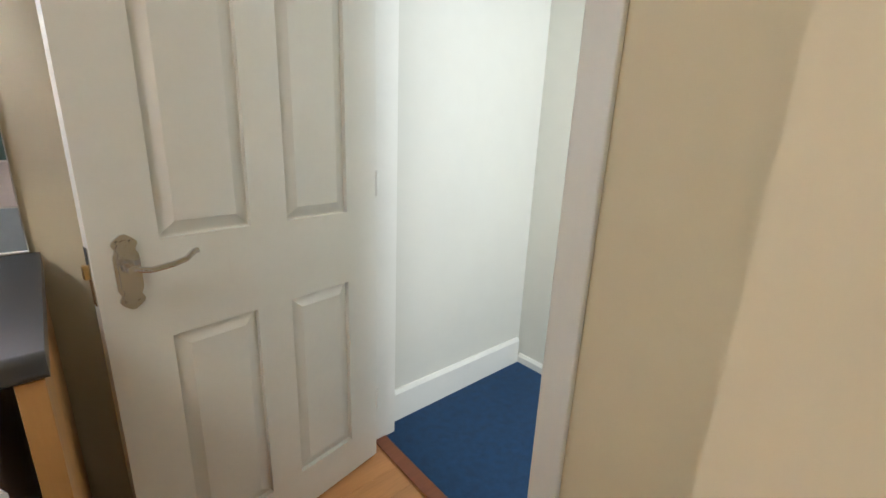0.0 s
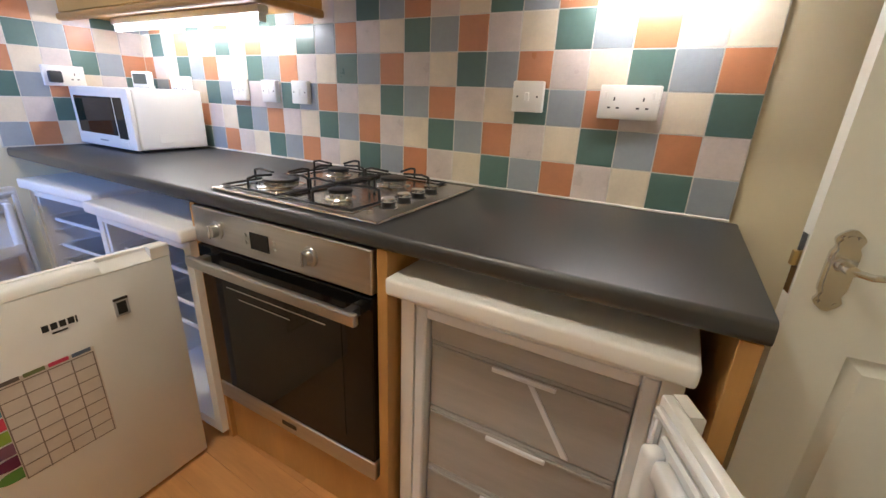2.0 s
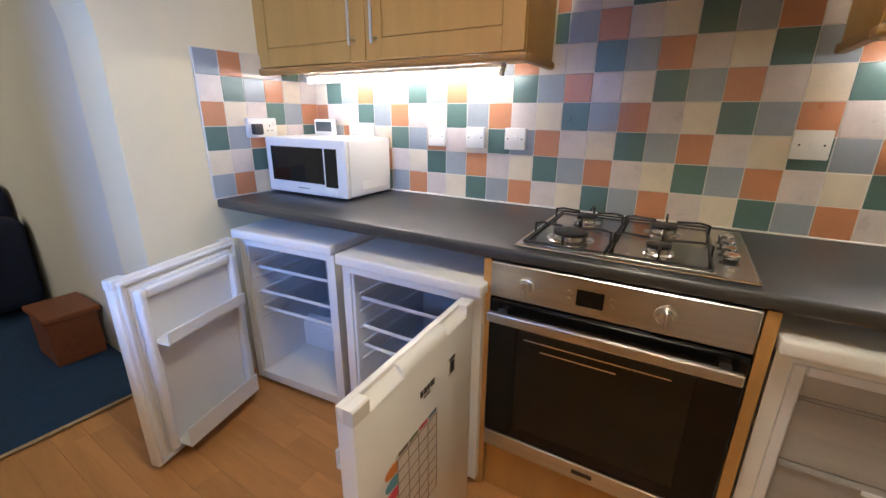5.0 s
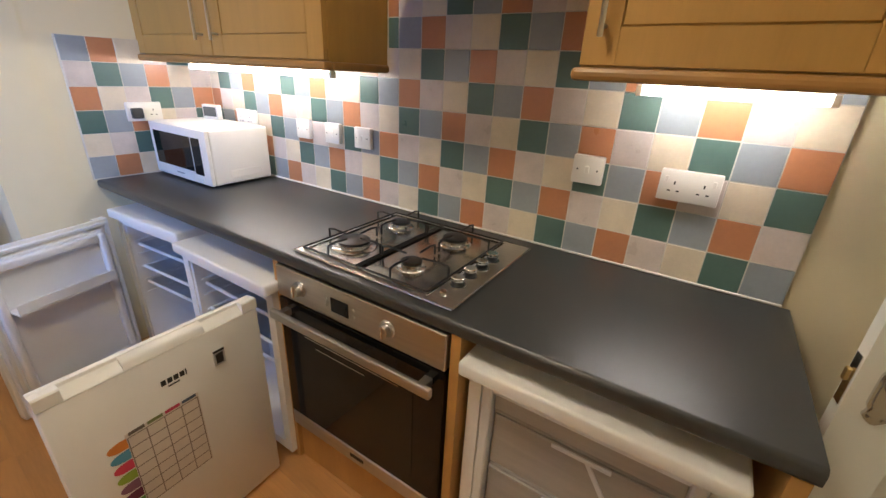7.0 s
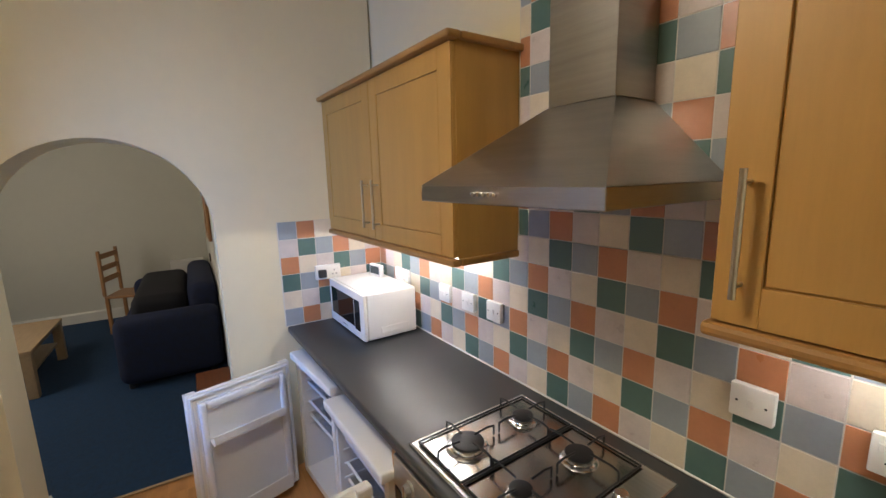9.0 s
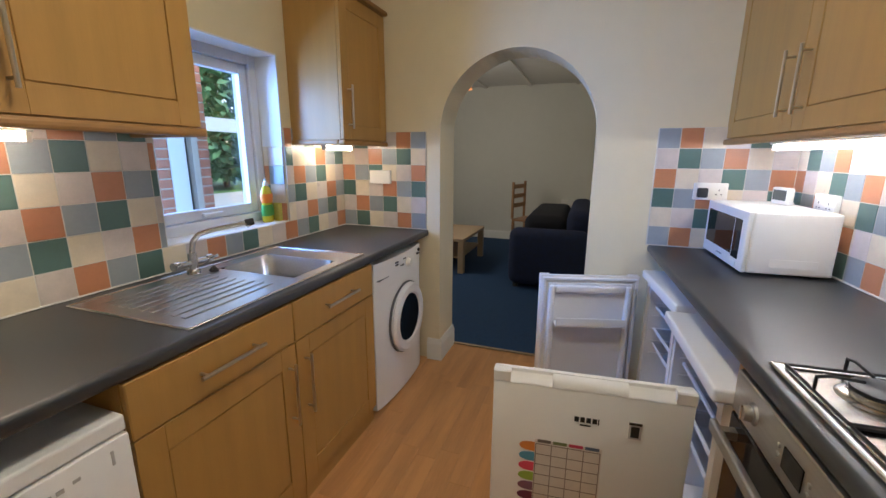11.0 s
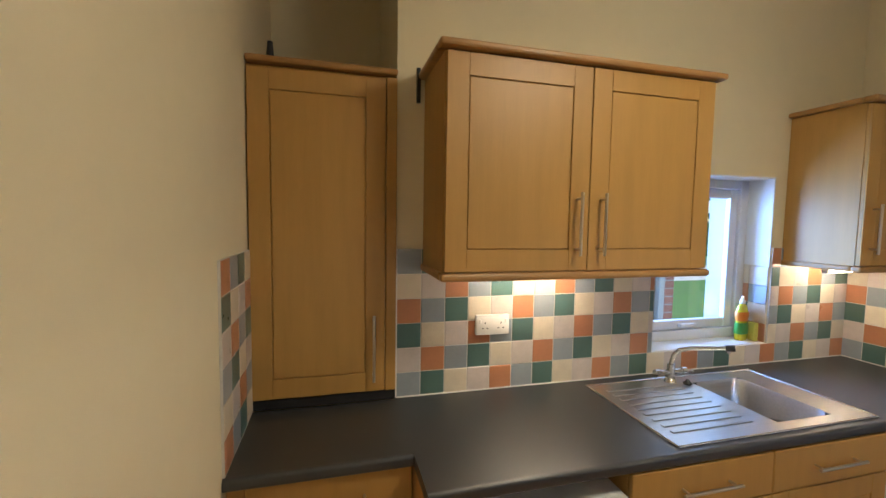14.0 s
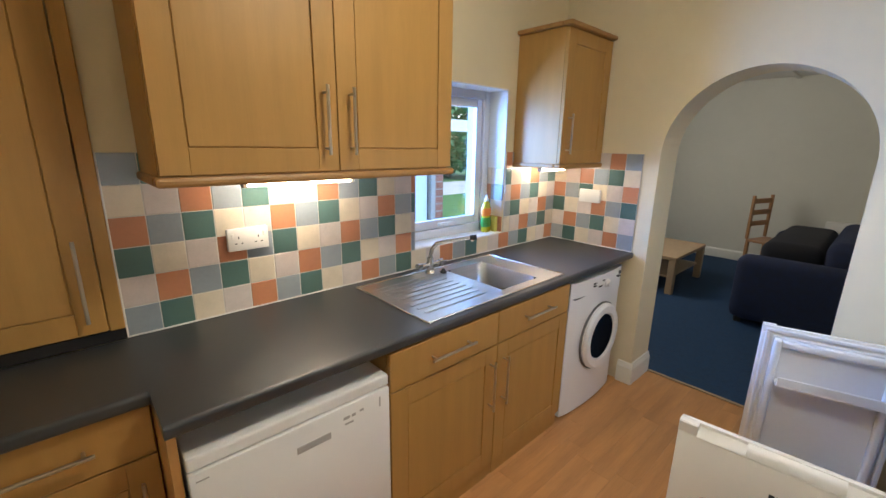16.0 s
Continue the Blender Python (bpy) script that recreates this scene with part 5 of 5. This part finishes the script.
solid("grout_hood", box(B(), -1.378, -0.562, -0.0022, 0.0098, TOP + 6 * P + 0.005, CEIL - 0.002), GROUT, "white tile grout behind the cooker hood", "grout", HOB, "structure")
bpy.context.view_layer.update()


def clip_left(x0, x1, a, b):
    return (max(x0, -2.658), x1, a, b)


def clip_hood(x0, x1, a, b):
    x0, x1, b = max(x0, -1.376), min(x1, -0.564), min(b, CEIL - 0.002)
    return (x0, x1, a, b) if x1 > x0 and b > a else None


tiles(wall_north, HOB @ Matrix.Translation((0, 0.003, 0)), range(0, 27), range(6), main, clip_left)
tiles(wall_north, HOB @ Matrix.Translation((0, 0.003, 0)), range(5, 14), range(6, 17), main, clip_hood)

WEST = Matrix.Translation((ARCH_X, 0, 0)) @ Matrix.Rotation(radians(90), 4, "Z")   # local x runs along +y, the face looks to +x
g = B()
box(g, ARCH_X + 0.0005, ARCH_X + 0.0082, SINK_Y, 1.023, TOP, TOP + 6 * P + 0.004)
box(g, ARCH_X + 0.0005, ARCH_X + 0.0082, 2.318, 2.936, TOP, TOP + 6 * P + 0.004)
solid("grout_west", g, GROUT, "white tile grout beside the archway", "grout", kind="structure")
# columns counted from the free edge; local x 0 at the right-hand end
tiles(wall_west, WEST @ Matrix.Translation((1.022, -0.003, 0)), range(6), range(6), lambda c, r: (5 - c) - (4 + 2 * r))
NW = (0, 3, 4, 2, 1)  # along this stretch: orange, cream, cream, green, grey
tiles(wall_west, WEST @ Matrix.Translation((2.934, -0.003, 0)), range(6), range(6), lambda c, r: NW[((5 - c) - (1 + 3 * r)) % 5])

g = B()
box(g, ARCH_X + 0.007, WX0 - 0.001, SINK_Y + 0.0005, SINK_Y + 0.0082, TOP, TOP + 6 * P + 0.004)
box(g, WX0 - 0.001, WX1 + 0.001, SINK_Y + 0.0005, SINK_Y + 0.0082, TOP, WZ0)
box(g, WX1 + 0.001, 1.4515, SINK_Y + 0.0005, SINK_Y + 0.0082, TOP, TOP + 6 * P + 0.004)
solid("grout_south", g, GROUT, "white tile grout of the sink wall", "grout", kind="structure")


def clip_win(x0, x1, a, b):
    # local x grows towards -x of the room: room x = 1.45 - 0 + ...
    rx1, rx0 = 1.450 + 0 - (-x1), 1.450 - (-x0)
    lo, hi = min(rx0, rx1), max(rx0, rx1)
    if b > WZ0 + 0.02 and hi > WX0 and lo < WX1:
        if hi > WX1 + 0.012:
            lo = WX1 + 0.001
        elif lo < WX0 - 0.012:
            hi = WX0 - 0.001
        else:
            return None
    lo = max(lo, ARCH_X + 0.008)
    return (lo - 1.450, hi - 1.450, a, b)


# mirrored run: local +x is kept along the room's +x and the tiles turn their face to +y
def tiles_south(cols, rows):
    for r in rows:
        for c in cols:
            q = clip_win(-(c + 1) * P, -c * P, TOP + 0.004 + r * P, TOP + 0.004 + (r + 1) * P)
            if q is None or q[1] - q[0] < 0.012:
                continue
            o = new("tile", tile_mesh(q[1] - q[0] - GAP, q[3] - q[2] - GAP, MATS[main(c, r) % 5]))
            o.parent = wall_south
            o.matrix_world = Matrix.Translation((1.450 + (q[0] + q[1]) / 2, SINK_Y + 0.003, (q[2] + q[3]) / 2)) @ FRONT


tiles_south(range(26), range(6))
EASTM = Matrix.Translation((EAST_X, 0, 0)) @ Matrix.Rotation(radians(-90), 4, "Z")   # local x runs along -y, the face looks to -x
solid("grout_east", box(B(), EAST_X - 0.0082, EAST_X - 0.0005, 0.43, 0.832, TOP, TOP + 6 * P + 0.004), GROUT, "white tile grout of the recess", "grout", kind="structure")
tiles(wall_east, EASTM @ Matrix.Translation((-0.4235, -0.003, 0)), range(4), range(6), lambda c, r: (3 - c) - 2 * r)
# window reveal tiles beside the bottle
REV = Matrix.Translation((WX0, 0, 0)) @ Matrix.Rotation(radians(90), 4, "Z")
tiles(wall_south, REV @ Matrix.Translation((SINK_Y - 0.002, -0.002, 0)), range(2), range(1, 5), lambda c, r: 4 - 2 * r - c + 3, lambda x0, x1, a, b: (max(x0, -0.135), x1, a, b))
bm = B()
box(bm, -2.66, 0.0, -0.008, 0.002, TOP + 0.0003, TOP + 0.0065, 0.002)
solid("sealant_north", bm, PLASTIC, "white sealant bead along the cooker wall", "sealant", HOB, "structure")
bm = B()
box(bm, ARCH_X + 0.008, 1.452, SINK_Y + 0.002, SINK_Y + 0.012, TOP + 0.0003, TOP + 0.0065, 0.002)
box(bm, ARCH_X + 0.001, ARCH_X + 0.011, SINK_Y + 0.013, 1.022, TOP + 0.0003, TOP + 0.0065, 0.002)
box(bm, 1.447, 1.4535, SINK_Y + 0.0005, SINK_Y + 0.011, TOP + 0.007, TOP + 6 * P + 0.006, 0.002)
solid("sealant_south", bm, PLASTIC, "white sealant bead along the sink wall", "sealant", kind="structure")

# ---- floor planks ----
rnd = random.Random(4)
PWID, PLEN = 0.0985, 0.62
y = 0.05
row = 0
pm = {}
while y < 3.15:
    x = ARCH_X - ARCH_T + 0.012 - rnd.random() * PLEN
    while x < 2.385:
        a, b = max(x, -1.361), min(x + PLEN, 2.384)
        if b - a > 0.03:
            key = round(b - a, 3)
            if key not in pm:
                pm[key] = finish("plank", box(B(), -(b - a) / 2 + 0.0003, (b - a) / 2 - 0.0003, -PWID / 2 + 0.0003, PWID / 2 - 0.0003, -0.0035, 0.0, 0.0004), LAMINATE)
            o = new("plank", pm[key])
            o.parent = floor
            o.location = ((a + b) / 2, y + PWID / 2, 0)
        x += PLEN
    y += PWID
    row += 1
